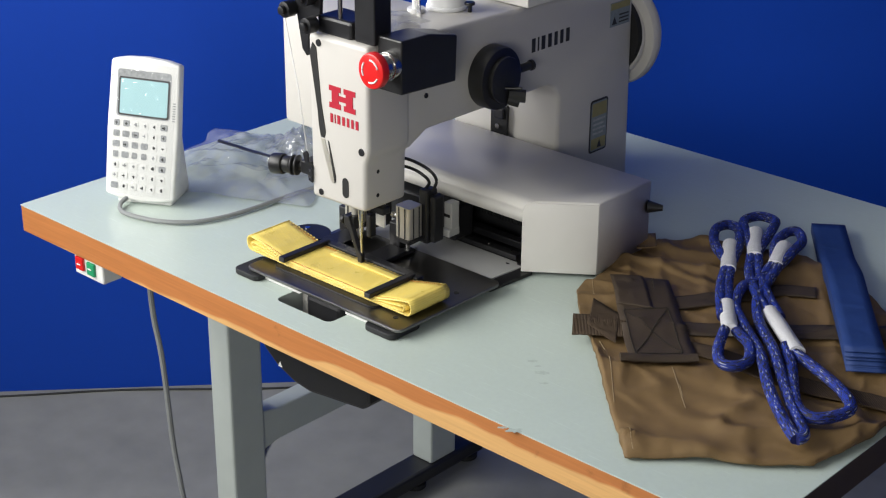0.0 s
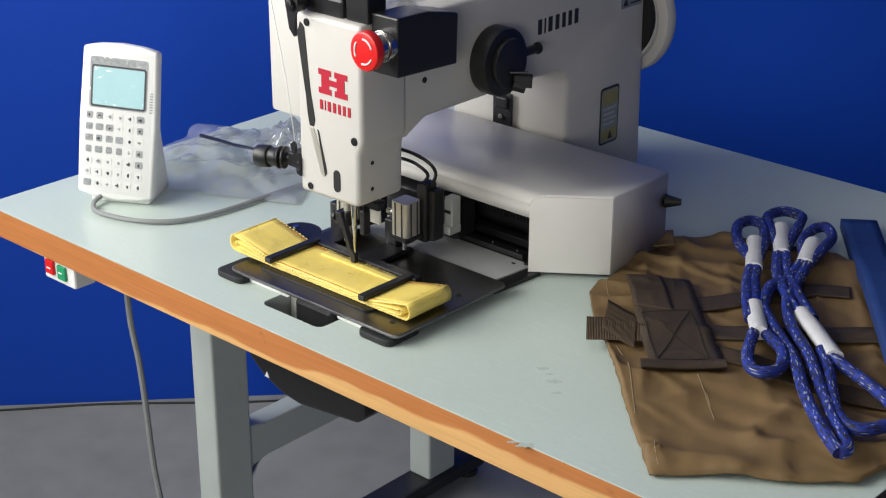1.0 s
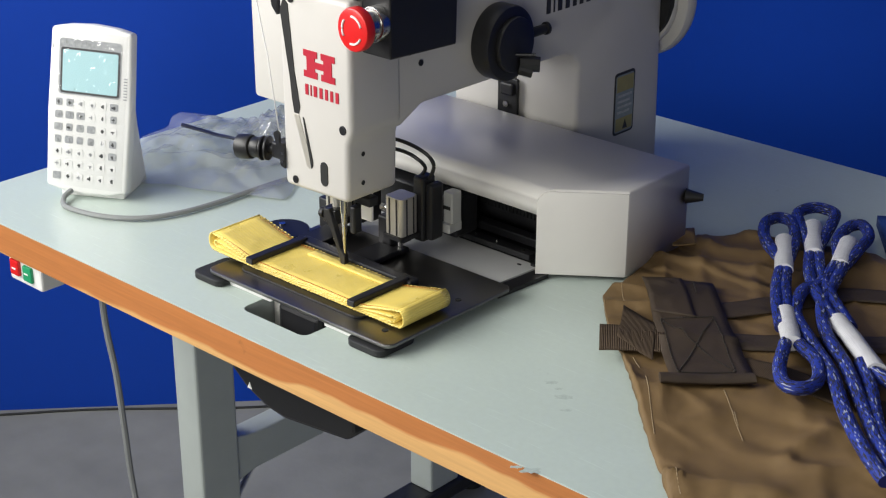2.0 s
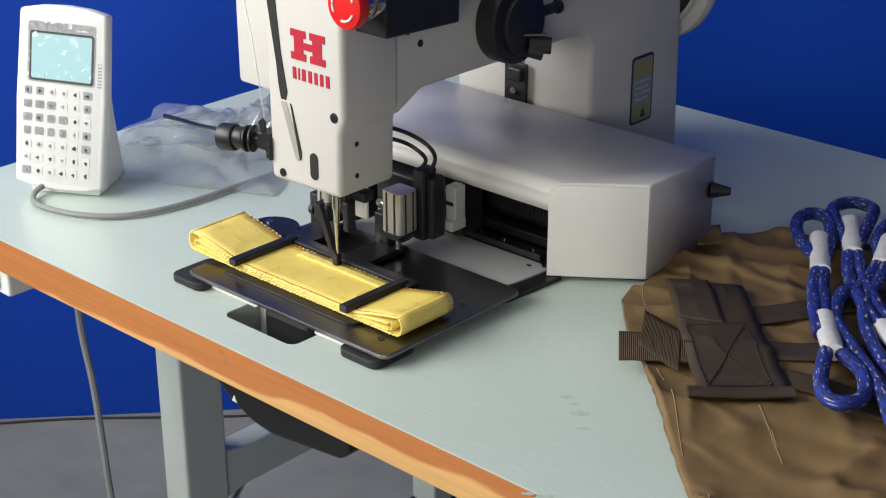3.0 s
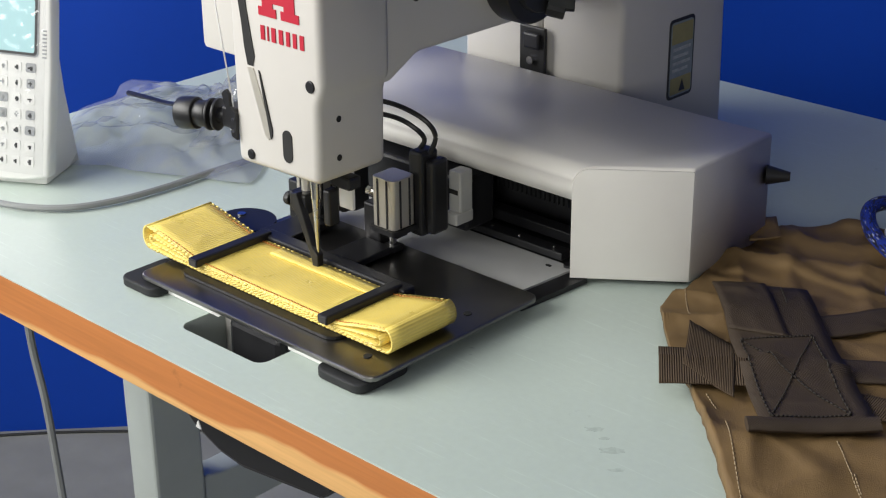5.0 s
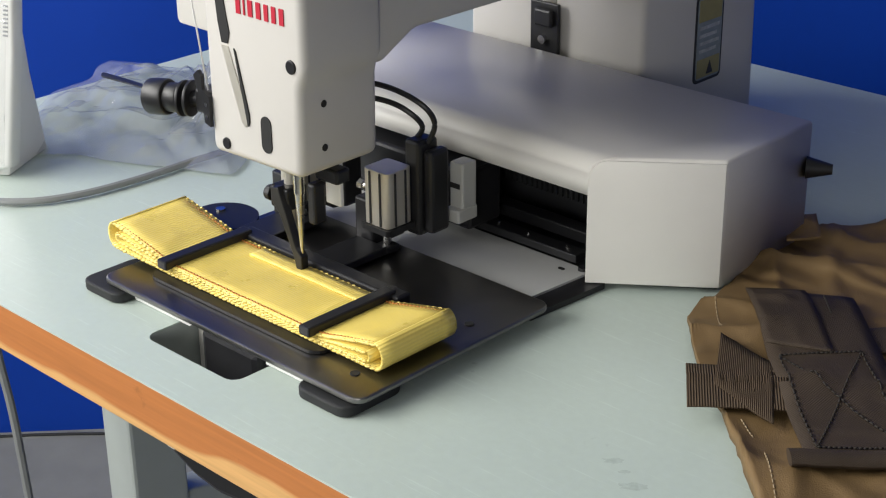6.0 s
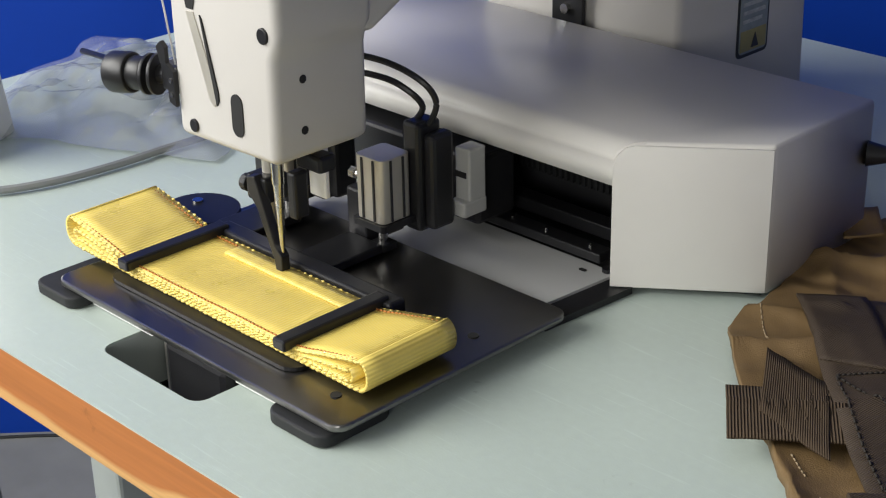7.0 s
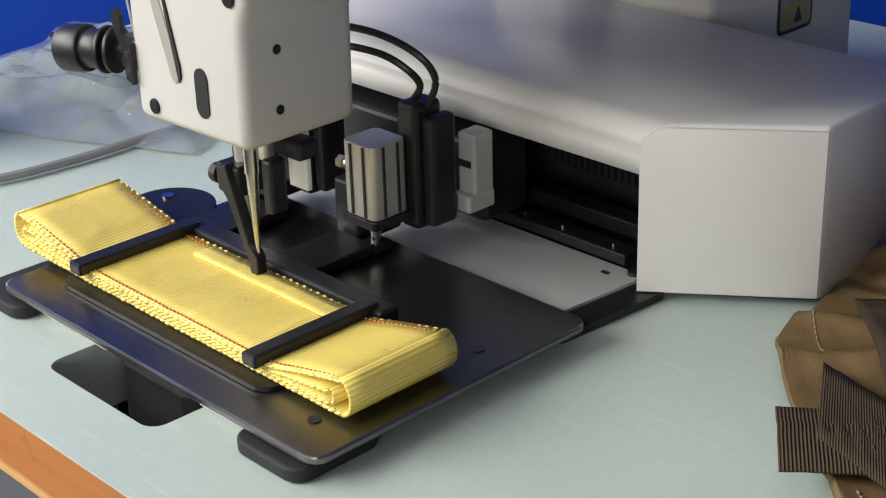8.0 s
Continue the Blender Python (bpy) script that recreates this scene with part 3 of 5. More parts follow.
part("thread_clip", prism([(-0.131, 0.947), (-0.126, 0.951), (-0.122, 0.948), (-0.122, 0.938), (-0.1145, 0.934), (-0.1145, 0.912), (-0.121, 0.914), (-0.1225, 0.930), (-0.128, 0.938)], "y", FY - 0.0035, FY - 0.0005), M["black_steel"], sm, "black thread clip")
for z in (0.919, 0.928):
    part("clip_hole", cyl((-0.1178, FY - 0.0042, z), (-0.1178, FY - 0.0030, z), 0.0016, 12), M["steel"], sm)
for z in (0.913, 0.944):
    part("screw", cyl((HX1 - 0.008, 0.111, z), (HX1 - 0.0040 + (z - 0.944) * 0.02, 0.111, z), 0.0026, 16), M["hole"], sm)
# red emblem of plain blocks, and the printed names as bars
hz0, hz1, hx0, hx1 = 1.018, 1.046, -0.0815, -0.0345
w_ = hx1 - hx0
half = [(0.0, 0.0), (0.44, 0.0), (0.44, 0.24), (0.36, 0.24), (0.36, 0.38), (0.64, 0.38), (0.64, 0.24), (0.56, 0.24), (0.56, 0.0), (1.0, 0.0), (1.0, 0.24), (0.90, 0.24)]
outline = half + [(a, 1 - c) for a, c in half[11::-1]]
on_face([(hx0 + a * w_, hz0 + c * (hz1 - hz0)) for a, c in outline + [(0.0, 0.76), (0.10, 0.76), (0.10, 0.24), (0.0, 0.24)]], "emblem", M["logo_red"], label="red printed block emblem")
print_bars(lambda p, q: box(p, FY - 0.0008, 0.9993, q, FY + 0.001, 1.0103), -0.0812, 0.0523, M["logo_red"], sm, "dark red printed bar")
print_bars(lambda p, q: box(HX1 - 0.001, p, 1.0315, HX1 + 0.0006, q, 1.0500), 0.4062, 0.0863, M["print_black"], sm, "black printed bar")
part("screw", cyl((HX1 - 0.002, 0.1955, 1.0218), (HX1 + 0.0015, 0.1955, 1.0218), 0.0034, 16, bev=0.0005), M["black_steel"], sm, "black cap screw")
# black control box with the stop button
part("switch_box", prism([(0.104, 1.052), (0.203, 1.048), (0.205, 1.105), (0.155, 1.116), (0.104, 1.117)], "x", HX1 + 0.004, 0.030, 0.002), M["black_plastic"], sm, "black switch box")
ex, ez = 0.0130, 1.086
es = part("stop_button", joined(cyl((ex, 0.067, ez), (ex, 0.080, ez), 0.0215, 40, bev=0.003)), M["red"], sm, "red mushroom stop button", smooth=True)
part("collar", joined(cyl((ex, 0.080, ez), (ex, 0.1045, ez), 0.0145, 32, bev=0.001), cyl((ex, 0.094, ez), (ex, 0.1045, ez), 0.0175, 32, bev=0.001)), M["steel"], es, "bright metal collar", smooth=True)
for a in (20, 140, 260):
    pts = [Vector((ex + 0.0135 * math.cos(radians(a + k * 9)), 0.0665, ez + 0.0135 * math.sin(radians(a + k * 9)))) for k in range(9)]
    part("arrow", tube(pts, 0.0011, 6), M["white_plastic"], es, "white turning arrow")
# dial
dl = part("tension_dial", joined(cyl((HX1, 0.315, 1.022), (0.012, 0.315, 1.022), 0.041, 48, bev=0.004), cyl((0.012, 0.315, 1.022), (0.020, 0.315, 1.022), 0.030, 40, bev=0.002)), M["black_plastic"], sm, "black round tension dial", smooth=True)
part("lug", joined(cyl((0.000, 0.345, 1.022), (0.004, 0.384, 1.024), 0.0055, 14, bev=0.001), cyl((0.004, 0.382, 1.024), (0.0045, 0.387, 1.024), 0.0072, 14, bev=0.001)), M["black_plastic"], dl)
part("shaft", cyl((0.018, 0.312, 1.012), (0.038, 0.325, 1.013), 0.0016, 12), M["black_steel"], dl, "thin dark steel shaft")
part("knob", joined(cyl((0.018, 0.322, 1.001), (0.036, 0.336, 1.000), 0.0085, 9, bev=0.001), cyl((0.018, 0.320, 0.996), (0.030, 0.330, 0.992), 0.0075, 8, bev=0.001)), M["black_plastic"], dl, "ribbed black knob")
# labels on the column side
lb = part("warning_label", prism([(y, z) for y, z in rounded(0.548, 0.852, 0.590, 0.932, 0.005, 3)], "x", HX1, HX1 + 0.0006), M["print_black"], sm, "dark bordered warning label")
part("label_field", prism([(y, z) for y, z in rounded(0.5505, 0.855, 0.5875, 0.929, 0.004, 3)], "x", HX1 + 0.0007, HX1 + 0.0011), M["sticker_g"], lb)
part("label_band", box(HX1 + 0.0011, 0.552, 0.908, HX1 + 0.0015, 0.586, 0.927), M["sticker_y"], lb, "yellow warning band")
part("label_band", box(HX1 + 0.0011, 0.552, 0.857, HX1 + 0.0015, 0.586, 0.874), M["sticker_y"], lb)
for i, z in enumerate((0.901, 0.894, 0.887, 0.880)):
    part("text_bar", box(HX1 + 0.0011, 0.554, z, HX1 + 0.0014, 0.584 - 0.004 * (i % 2), z + 0.003), M["key_grey"], lb)
part("warning_symbol", prism([(0.566, 0.859), (0.576, 0.859), (0.571, 0.871)], "x", HX1 + 0.0015, HX1 + 0.0018), M["print_black"], lb)
lb2 = part("warning_label", box(HX1, 0.585, 1.030, HX1 + 0.0006, 0.632, 1.064), M["sticker_g"], sm, "small white and yellow warning label")
part("label_band", box(HX1 + 0.0007, 0.586, 1.054, HX1 + 0.0011, 0.631, 1.063), M["sticker_y"], lb2)
part("warning_symbol", prism([(0.589, 1.033), (0.601, 1.033), (0.595, 1.044)], "x", HX1 + 0.0007, HX1 + 0.0011), M["print_black"], lb2)
for z in (1.034, 1.039, 1.044):
    part("text_bar", box(HX1 + 0.0007, 0.606, z, HX1 + 0.001, 0.629, z + 0.002), M["print_black"], lb2)
part("column_screw", cyl((HX1 - 0.001, 0.178, 1.036), (HX1 + 0.0012, 0.178, 1.036), 0.003, 14), M["hole"], sm)
# bracket on the column front
br = part("switch_bracket", box(-0.136, 0.4655, 0.865, -0.104, 0.4695, 0.925, 0.001), M["black_plastic"], sm, "black bracket plate")
part("bolt", cyl((-0.120, 0.4655, 0.893), (-0.120, 0.4615, 0.893), 0.004, 12), M["steel"], br)
part("catch", box(-0.128, 0.460, 0.905, -0.108, 0.4653, 0.920, 0.002), M["black_steel"], br)
# lid, hand wheel, spool stand
part("top_lid", box(-0.112, 0.385, 1.0965, -0.005, 0.615, 1.109, 0.002), M["cover"], sm, "flat painted lid")
part("thumb_screw", joined(cyl((-0.05, 0.318, 1.095), (-0.05, 0.318, 1.106), 0.003, 10), cyl((-0.05, 0.318, 1.106), (-0.05, 0.318, 1.110), 0.007, 14, bev=0.001)), M["black_steel"], sm, "black thumb screw")
hw = part("hand_wheel", joined(cyl((-0.066, 0.660, 1.000), (-0.066, 0.684, 1.000), 0.078, 64, bev=0.007), cyl((-0.066, 0.648, 1.000), (-0.066, 0.660, 1.000), 0.064, 56, bev=0.003)), M["enamel"], sm, "white round hand wheel", smooth=True)
# black disc put in for the shade between column and wheel
part("wheel_gap_shade", cyl((-0.062, 0.640, 1.005), (-0.062, 0.650, 1.005), 0.060, 40), M["hole"], hw)

# needle bar, presser foot and cylinders under the head
NX, NY = -0.056, 0.116
part("needle_bar", cyl((NX, NY, 0.868), (NX, NY, 0.897), 0.0042, 20), M["steel"], sm, "polished needle bar", smooth=True)
part("needle", cyl((NX, NY, 0.817), (NX, NY, 0.868), 0.0013, 16, r2=0.0037), M["steel"], sm, "bright tapered needle holder", smooth=True)
part("presser_foot", joined(prism([(NX - 0.028, 0.866), (NX - 0.020, 0.868), (NX - 0.012, 0.848), (NX - 0.003, 0.824), (NX + 0.003, 0.818), (NX + 0.003, 0.8050), (NX - 0.003, 0.8050), (NX - 0.005, 0.815), (NX - 0.019, 0.846), (NX - 0.028, 0.856)], "y", NY - 0.004, NY + 0.003, 0.0008)), M["black_steel"], sm, "black bent presser foot")
part("presser_bar", cyl((NX - 0.024, NY + 0.012, 0.826), (NX - 0.024, NY + 0.012, 0.897), 0.0046, 20), M["alu"], sm, "polished presser bar", smooth=True)
part("bar_clamp", joined(box(NX - 0.034, NY + 0.000, 0.848, NX - 0.014, NY + 0.020, 0.866, 0.002), cyl((NX - 0.040, NY + 0.004, 0.857), (NX - 0.034, NY + 0.004, 0.857), 0.006, 14, bev=0.001)), M["black_steel"], sm, "black bar clamp")
part("thread_guide", joined(box(NX + 0.006, NY + 0.010, 0.878, NX + 0.030, NY + 0.024, 0.889, 0.002), box(NX + 0.008, NY + 0.0, 0.846, NX + 0.016, NY + 0.012, 0.878, 0.002)), M["black_steel"], sm)
part("thread_guide", box(NX + 0.004, NY + 0.022, 0.855, NX + 0.020, NY + 0.026, 0.897, 0.001), M["white_plastic"], sm)

# work clamp: carriage, cylinders and frame
CLX, CLY = -0.050, 0.200
def air_cylinder(x, y):
    c = part("air_cylinder", prism([(x + a, y + b_) for a, b_ in rounded(-0.0135, -0.0135, 0.0135, 0.0135, 0.004, 3)], "z", 0.8205, 0.866, 0.0006), M["alu"], sm, "ribbed aluminium air cylinder")
    for dx in (-0.0055, 0.0055):
        part("rib", box(x + dx - 0.0008, y - 0.0144, 0.8215, x + dx + 0.0008, y - 0.0133, 0.865), M["inside"], c)
        part("rib", box(x + 0.0133, y + dx - 0.0008, 0.8215, x + 0.0144, y + dx + 0.0008, 0.865), M["inside"], c)
    part("end_cap", prism([(x + a, y + b_) for a, b_ in rounded(-0.0155, -0.0155, 0.0155, 0.0155, 0.003, 3)], "z", 0.8155, 0.8203), M["black_steel"], c)
    part("piston_rod", cyl((x, y - 0.002, 0.797), (x, y - 0.002, 0.8155), 0.0033, 14), M["steel"], c, "bright piston rod", smooth=True)
    part("rod_end", box(x - 0.007, y - 0.009, 0.7965, x + 0.007, y + 0.005, 0.802, 0.001), M["black_steel"], c)
    part("hose_fitting", joined(cyl((x - 0.022, y - 0.004, 0.846), (x - 0.0135, y - 0.004, 0.846), 0.003, 10), cyl((x - 0.027, y - 0.004, 0.846), (x - 0.022, y - 0.004, 0.846), 0.0042, 6)), M["steel"], c, "metal hose fitting")
    part("back_block", joined(box(x + 0.004, y + 0.0142, 0.808, x + 0.020, y + 0.036, 0.886, 0.003), box(x + 0.020, y + 0.018, 0.811, x + 0.030, y + 0.038, 0.879, 0.003)), M["black_plastic"], c)
    return c
air_cylinder(CLX, CLY)
air_cylinder(CLX - 0.090, CLY - 0.008)
part("clamp_arm", joined(box(CLX - 0.032, CLY - 0.006, 0.7965, CLX - 0.012, CLY + 0.03, 0.835, 0.002), box(CLX - 0.028, CLY - 0.060, 0.7965, CLX + 0.006, CLY - 0.008, 0.803, 0.001)), M["black_steel"], sm, "black clamp arm")
part("clamp_arm", joined(box(CLX - 0.122, CLY - 0.014, 0.7965, CLX - 0.102, CLY + 0.03, 0.835, 0.002), box(CLX - 0.110, CLY - 0.060, 0.7965, CLX - 0.076, CLY - 0.010, 0.803, 0.001)), M["black_steel"], sm, "black clamp arm")
part("carriage_bracket", joined(box(-0.028, 0.246, 0.824, -0.014, 0.262, 0.863, 0.0015), box(-0.028, 0.240, 0.815, -0.013, 0.262, 0.826, 0.0015)), M["bracket"], sm, "pale bracket of the carriage")
part("bracket_slot", box(-0.027, 0.2450, 0.842, -0.017, 0.2462, 0.846), M["hole"], sm)
part("carriage", box(-0.17, 0.262, 0.800, -0.022, 0.30, 0.850, 0.003), M["black_steel"], sm)
for k in range(2):
    part("air_hose", tube(smooth_line([(CLX + 0.008 + 0.013 * k, CLY + 0.024, 0.884), (CLX + 0.013 + 0.013 * k, CLY + 0.026, 0.894 + 0.006 * k), (CLX + 0.008 + 0.010 * k, CLY + 0.020, 0.904 + 0.010 * k), (CLX - 0.010, CLY + 0.014, 0.911 + 0.011 * k), (CLX - 0.05, CLY + 0.006, 0.912 + 0.011 * k)], 8), 0.0022, 8), M["black_plastic"], sm, "thin black air hose", smooth=True)

# clamp frame over the strap
for x in (-0.136, 0.024):
    part("clamp_bar", box(x - 0.0055, 0.045, 0.805, x + 0.0055, 0.130, 0.8125, 0.0015), M["black_steel"], sm, "black clamp bar")
part("clamp_bar", box(-0.142, 0.124, 0.7965, 0.036, 0.138, 0.810, 0.002), M["black_steel"], sm, "black clamp bar")
part("clamp_base", prism(rounded(-0.152, 0.042, 0.040, 0.138, 0.012), "z", 0.7955, 0.7980), M["black_steel"], sm, "thin black lower clamp plate")

# feed plate on its supports
part("feed_plate", prism(rounded(-0.180, 0.020, 0.104, 0.215, 0.010), "z", 0.7905, 0.7950, 0.0012), M["plate"], sm, "worn dark steel feed plate")
part("round_tab", prism([(-0.194 + 0.029 * math.cos(2 * math.pi * k / 32), 0.152 + 0.028 * math.sin(2 * math.pi * k / 32)) for k in range(32)], "z", 0.7958, 0.7985), M["black_steel"], sm, "round dark tab")
part("tab_screw", cyl((-0.206, 0.158, 0.798), (-0.206, 0.158, 0.800), 0.004, 14), M["steel"], sm)
for x, y in ((0.075, 0.045), (0.082, 0.150)):
    part("plate_screw", cyl((x, y, 0.7945), (x, y, 0.7958), 0.0035, 14), M["hole"], sm)
for x0, x1, s in ((-0.152, -0.078, -1), (0.000, 0.052, 1)):
    part("support_strip", prism([(x0, T + 0.0005), (x1 - (0.008 if s < 0 else 0), T + 0.0005), (x1, T + 0.006), (x1, 0.7903), (x0, 0.7903)], "y", 0.030, 0.20), M["white_plastic"], sm, "pale support strip")
for x0, x1 in ((-0.200, -0.152), (0.046, 0.098)):
    part("rubber_pad", prism(rounded(x0, 0.014, x1, 0.070, 0.010), "z", T + 0.0005, T + 0.0085, 0.0015), M["rubber"], sm, "black rubber pad")
part("bed", box(-0.072, 0.028, T - 0.075, -0.008, 0.26, T + 0.006, 0.006), M["black_steel"], sm, "black machine bed in the table opening")
part("bed_plate", box(-0.0975, 0.045, T - 0.055, -0.078, 0.185, T - 0.002, 0.002), M["cover"], sm)
part("base_tray", box(-0.12, 0.03, T - 0.068, 0.02, 0.19, T - 0.062), M["inside"], sm)

# cover over the drive, with its opening
plan = [(-0.300, 0.450), (-0.300, 0.336), (-0.222, 0.275), (0.086, 0.275), (0.167, 0.336), (0.167, 0.450)]
cz = 0.888
TH = 0.003
def wall_of(p, q, z0, z1):
    p, q = Vector((*p, 0)), Vector((*q, 0))
    n = Vector((-(q - p).y, (q - p).x, 0)).normalized() * TH
    return prism([(p.x, p.y), (q.x, q.y), (q.x + n.x, q.y + n.y), (p.x + n.x, p.y + n.y)], "z", z0, z1)
bm = bmesh.new()
vs = [bm.verts.new((x, y, cz)) for x, y in plan]
lo_ = [bm.verts.new((x, y, T + 0.005)) for x, y in plan]
bm.faces.new(vs)
for i in range(6):
    j = (i + 1) % 6
    if i == 2:      # the front, open below
        a, b_ = bm.verts.new((plan[i][0], plan[i][1], 0.857)), bm.verts.new((plan[j][0], plan[j][1], 0.857))
        bm.faces.new((vs[i], vs[j], b_, a))
    elif i != 5:
        bm.faces.new((vs[i], vs[j], lo_[j], lo_[i]))
bm.edges.ensure_lookup_table()
bmesh.ops.recalc_face_normals(bm, faces=bm.faces)
front = [e for e in bm.edges if all(abs(v.co.z - cz) < 1e-6 for v in e.verts) and all(v.co.y < 0.28 for v in e.verts)]
bmesh.ops.bevel(bm, geom=front, offset=0.014, segments=6, profile=0.5, affect='EDGES')
rest = [e for e in bm.edges if len(e.link_faces) == 2 and e.calc_face_angle(0) > 0.5 and max(v.co.y for v in e.verts) > 0.30 and (min(v.co.y for v in e.verts) > 0.30 or all(abs(v.co.z - cz) < 1e-6 for v in e.verts))]
bmesh.ops.bevel(bm, geom=rest, offset=0.0028, segments=3, profile=0.5, affect='EDGES')
cv = part("drive_cover", bm, M["cover"], sm, "large pale painted drive cover", smooth=True)
so = cv.modifiers.new("thickness", 'SOLIDIFY'); so.thickness = TH; so.offset = -1
cp = Matrix(((0.7988, -0.6016, 0, 0.086), (0.6016, 0.7988, 0, 0.275), (0, 0, 1, 0), (0, 0, 0, 1)))
part("corner_panel", prism([(0.0, T + 0.006), (0.1008, T + 0.006), (0.1008, cz - 0.0025), (0.014, cz - 0.0025), (0.008, cz - 0.004), (0.003, cz - 0.009), (0.0, cz - 0.017)], "y", -0.0022, 0.0005, 0.0008, 2, cp), M["cover"], sm, "pale corner panel of the cover", smooth=True)
part("cover_base", prism([(-0.296, 0.446), (-0.296, 0.340), (-0.222, 0.285), (0.082, 0.285), (0.160, 0.341), (0.160, 0.446)], "z", T, T + 0.0048), M["rubber"], sm, "black base gasket")
# dark sheet added for the shade inside the cover
part("inner_back", box(-0.28, 0.36, T + 0.005, 0.155, 0.365, 0.882), M["inside"], sm)
part("guide_rail", box(-0.21, 0.318, 0.792, 0.082, 0.333, 0.802, 0.001), M["black_steel"], sm, "dark guide rail")
part("toothed_belt", joined(box(-0.21, 0.345, 0.812, 0.084, 0.349, 0.822), *[box(-0.20 + 0.0055 * k, 0.342, 0.813, -0.1972 + 0.0055 * k, 0.345, 0.821) for k in range(51)]), M["rubber"], sm, "black toothed belt")
rl = part("guide_rail", box(-0.21, 0.288, 0.790, 0.066, 0.302, 0.797, 0.001), M["black_steel"], sm, "dark oiled guide rail")
for x in (-0.02, 0.012, 0.052):
    part("rail_bolt", cyl((x, 0.295, 0.797), (x, 0.295, 0.7985), 0.0016, 10), M["steel"], rl)
part("rail_bolt", cyl((0.074, 0.288, 0.786), (0.074, 0.288, 0.790), 0.0045, 12), M["black_steel"], sm)
part("slide_plate", prism([(-0.19, 0.212), (0.074, 0.212), (0.080, 0.290), (-0.19, 0.290)], "z", 0.7855, 0.7875), M["sheet"], sm, "bare sheet metal slide plate")
part("plate_hole", prism([(0.060 + a, 0.278 + b_) for a, b_ in rounded(-0.003, -0.0016, 0.003, 0.0016, 0.0015, 3)], "z", 0.7876, 0.7881), M["hole"], sm)
part("plate_base", prism([(-0.185, 0.205), (0.092, 0.205), (0.098, 0.284), (-0.185, 0.284)], "z", T + 0.0005, 0.7853), M["black_steel"], sm)
part("cover_knob", cyl((0.168, 0.444, 0.852), (0.186, 0.454, 0.852), 0.009, 16, r2=0.004), M["black_plastic"], sm, "black knob at the cover side", smooth=True)

# thread tension knob at the head side
tk = part("tension_knob", joined(cyl((-0.208, 0.100, 0.911), (-0.190, 0.105, 0.913), 0.0135, 36, bev=0.002), cyl((-0.190, 0.105, 0.913), (-0.178, 0.108, 0.914), 0.011, 30, bev=0.001)), M["black_plastic"], sm, "black thread tension knob", smooth=True)
part("tension_disc", cyl((-0.178, 0.108, 0.914), (-0.1755, 0.109, 0.914), 0.0135, 32, bev=0.0006), M["black_steel"], tk, smooth=True)
part("tension_disc", cyl((-0.171, 0.110, 0.915), (-0.1685, 0.111, 0.915), 0.0135, 32, bev=0.0006), M["black_steel"], tk, smooth=True)
part("tension_stem", joined(cyl((-0.178, 0.108, 0.914), (-0.119, 0.125, 0.920), 0.006, 20), box(-0.160, 0.106, 0.908, -0.142, 0.128, 0.926, 0.002)), M["black_steel"], tk)

# thread take-up, guides and post on top of the head
part("take_up_post", box(-0.045, 0.098, 1.104, -0.010, 0.128, 1.165, 0.002), M["black_steel"], sm, "black post on the head")
part("guide_rod", cyl((-0.0765, 0.105, 1.10), (-0.0765, 0.105, 1.16), 0.0032, 12), M["steel"], sm, "bright guide rod", smooth=True)
tp = part("tension_plate", prism([(-0.150, 1.165), (-0.095, 1.165), (-0.098, 1.128), (-0.116, 1.118), (-0.124, 1.072), (-0.132, 1.080), (-0.140, 1.120)], "y", 0.090, 0.096, 0.001), M["black_steel"], sm, "black thread guide plate")
for x, z in ((-0.108, 1.115), (-0.112, 1.148), (-0.147, 1.128), (-0.150, 1.155)):
    part("thread_roller", joined(cyl((x, 0.074, z), (x, 0.090, z), 0.010, 24, bev=0.001), cyl((x, 0.068, z), (x, 0.074, z), 0.0055, 18, bev=0.001)), M["black_steel"], tp, smooth=True)
part("take_up_base", box(-0.112, 0.098, 1.100, -0.050, 0.145, 1.125, 0.004), M["black_steel"], sm)
part("thread", tube([Vector((-0.160, 0.085, 1.125)), Vector((-0.152, 0.100, 1.02)), Vector((-0.148, 0.110, 0.925))], 0.0007, 5), M["white_thread"], sm, "white sewing thread")
part("eyelet_strip", prism([(-0.082, 1.098), (-0.076, 1.098), (-0.083, 1.16), (-0.089, 1.16)], "y", 0.250, 0.252), M["steel"], sm)

st = thing("thread_stand", (-0.10, 0.262, 1.10), "thin pale thread stand pole behind the machine arm", "thread stand")
part("pole", cyl((-0.098, 0.265, 1.098), (-0.098, 0.265, 1.30), 0.0055, 16), M["white_plastic"], st, smooth=True)
part("foot", cyl((-0.098, 0.265, 1.0985), (-0.098, 0.265, 1.104), 0.012, 20), M["white_plastic"], st)
sp_ = tagged(part("thread_spool", joined(cyl((-0.086, 0.312, 1.099), (-0.086, 0.312, 1.19), 0.0265, 32, r2=0.022, bev=0.003), cyl((-0.086, 0.312, 1.097), (-0.086, 0.312, 1.103), 0.0280, 32, bev=0.002)), M["white_thread"], smooth=True), "white cone of sewing thread on the machine arm", "thread spool")

# ---- yellow strap in the clamp ----
ys = thing("webbing_strap", (-0.05, 0.085, 0.799), "folded yellow polyester webbing strap with orange stitching in the clamp", "strap")
SX0, SX1, SY0, SY1 = -0.210, 0.091, 0.052, 0.123
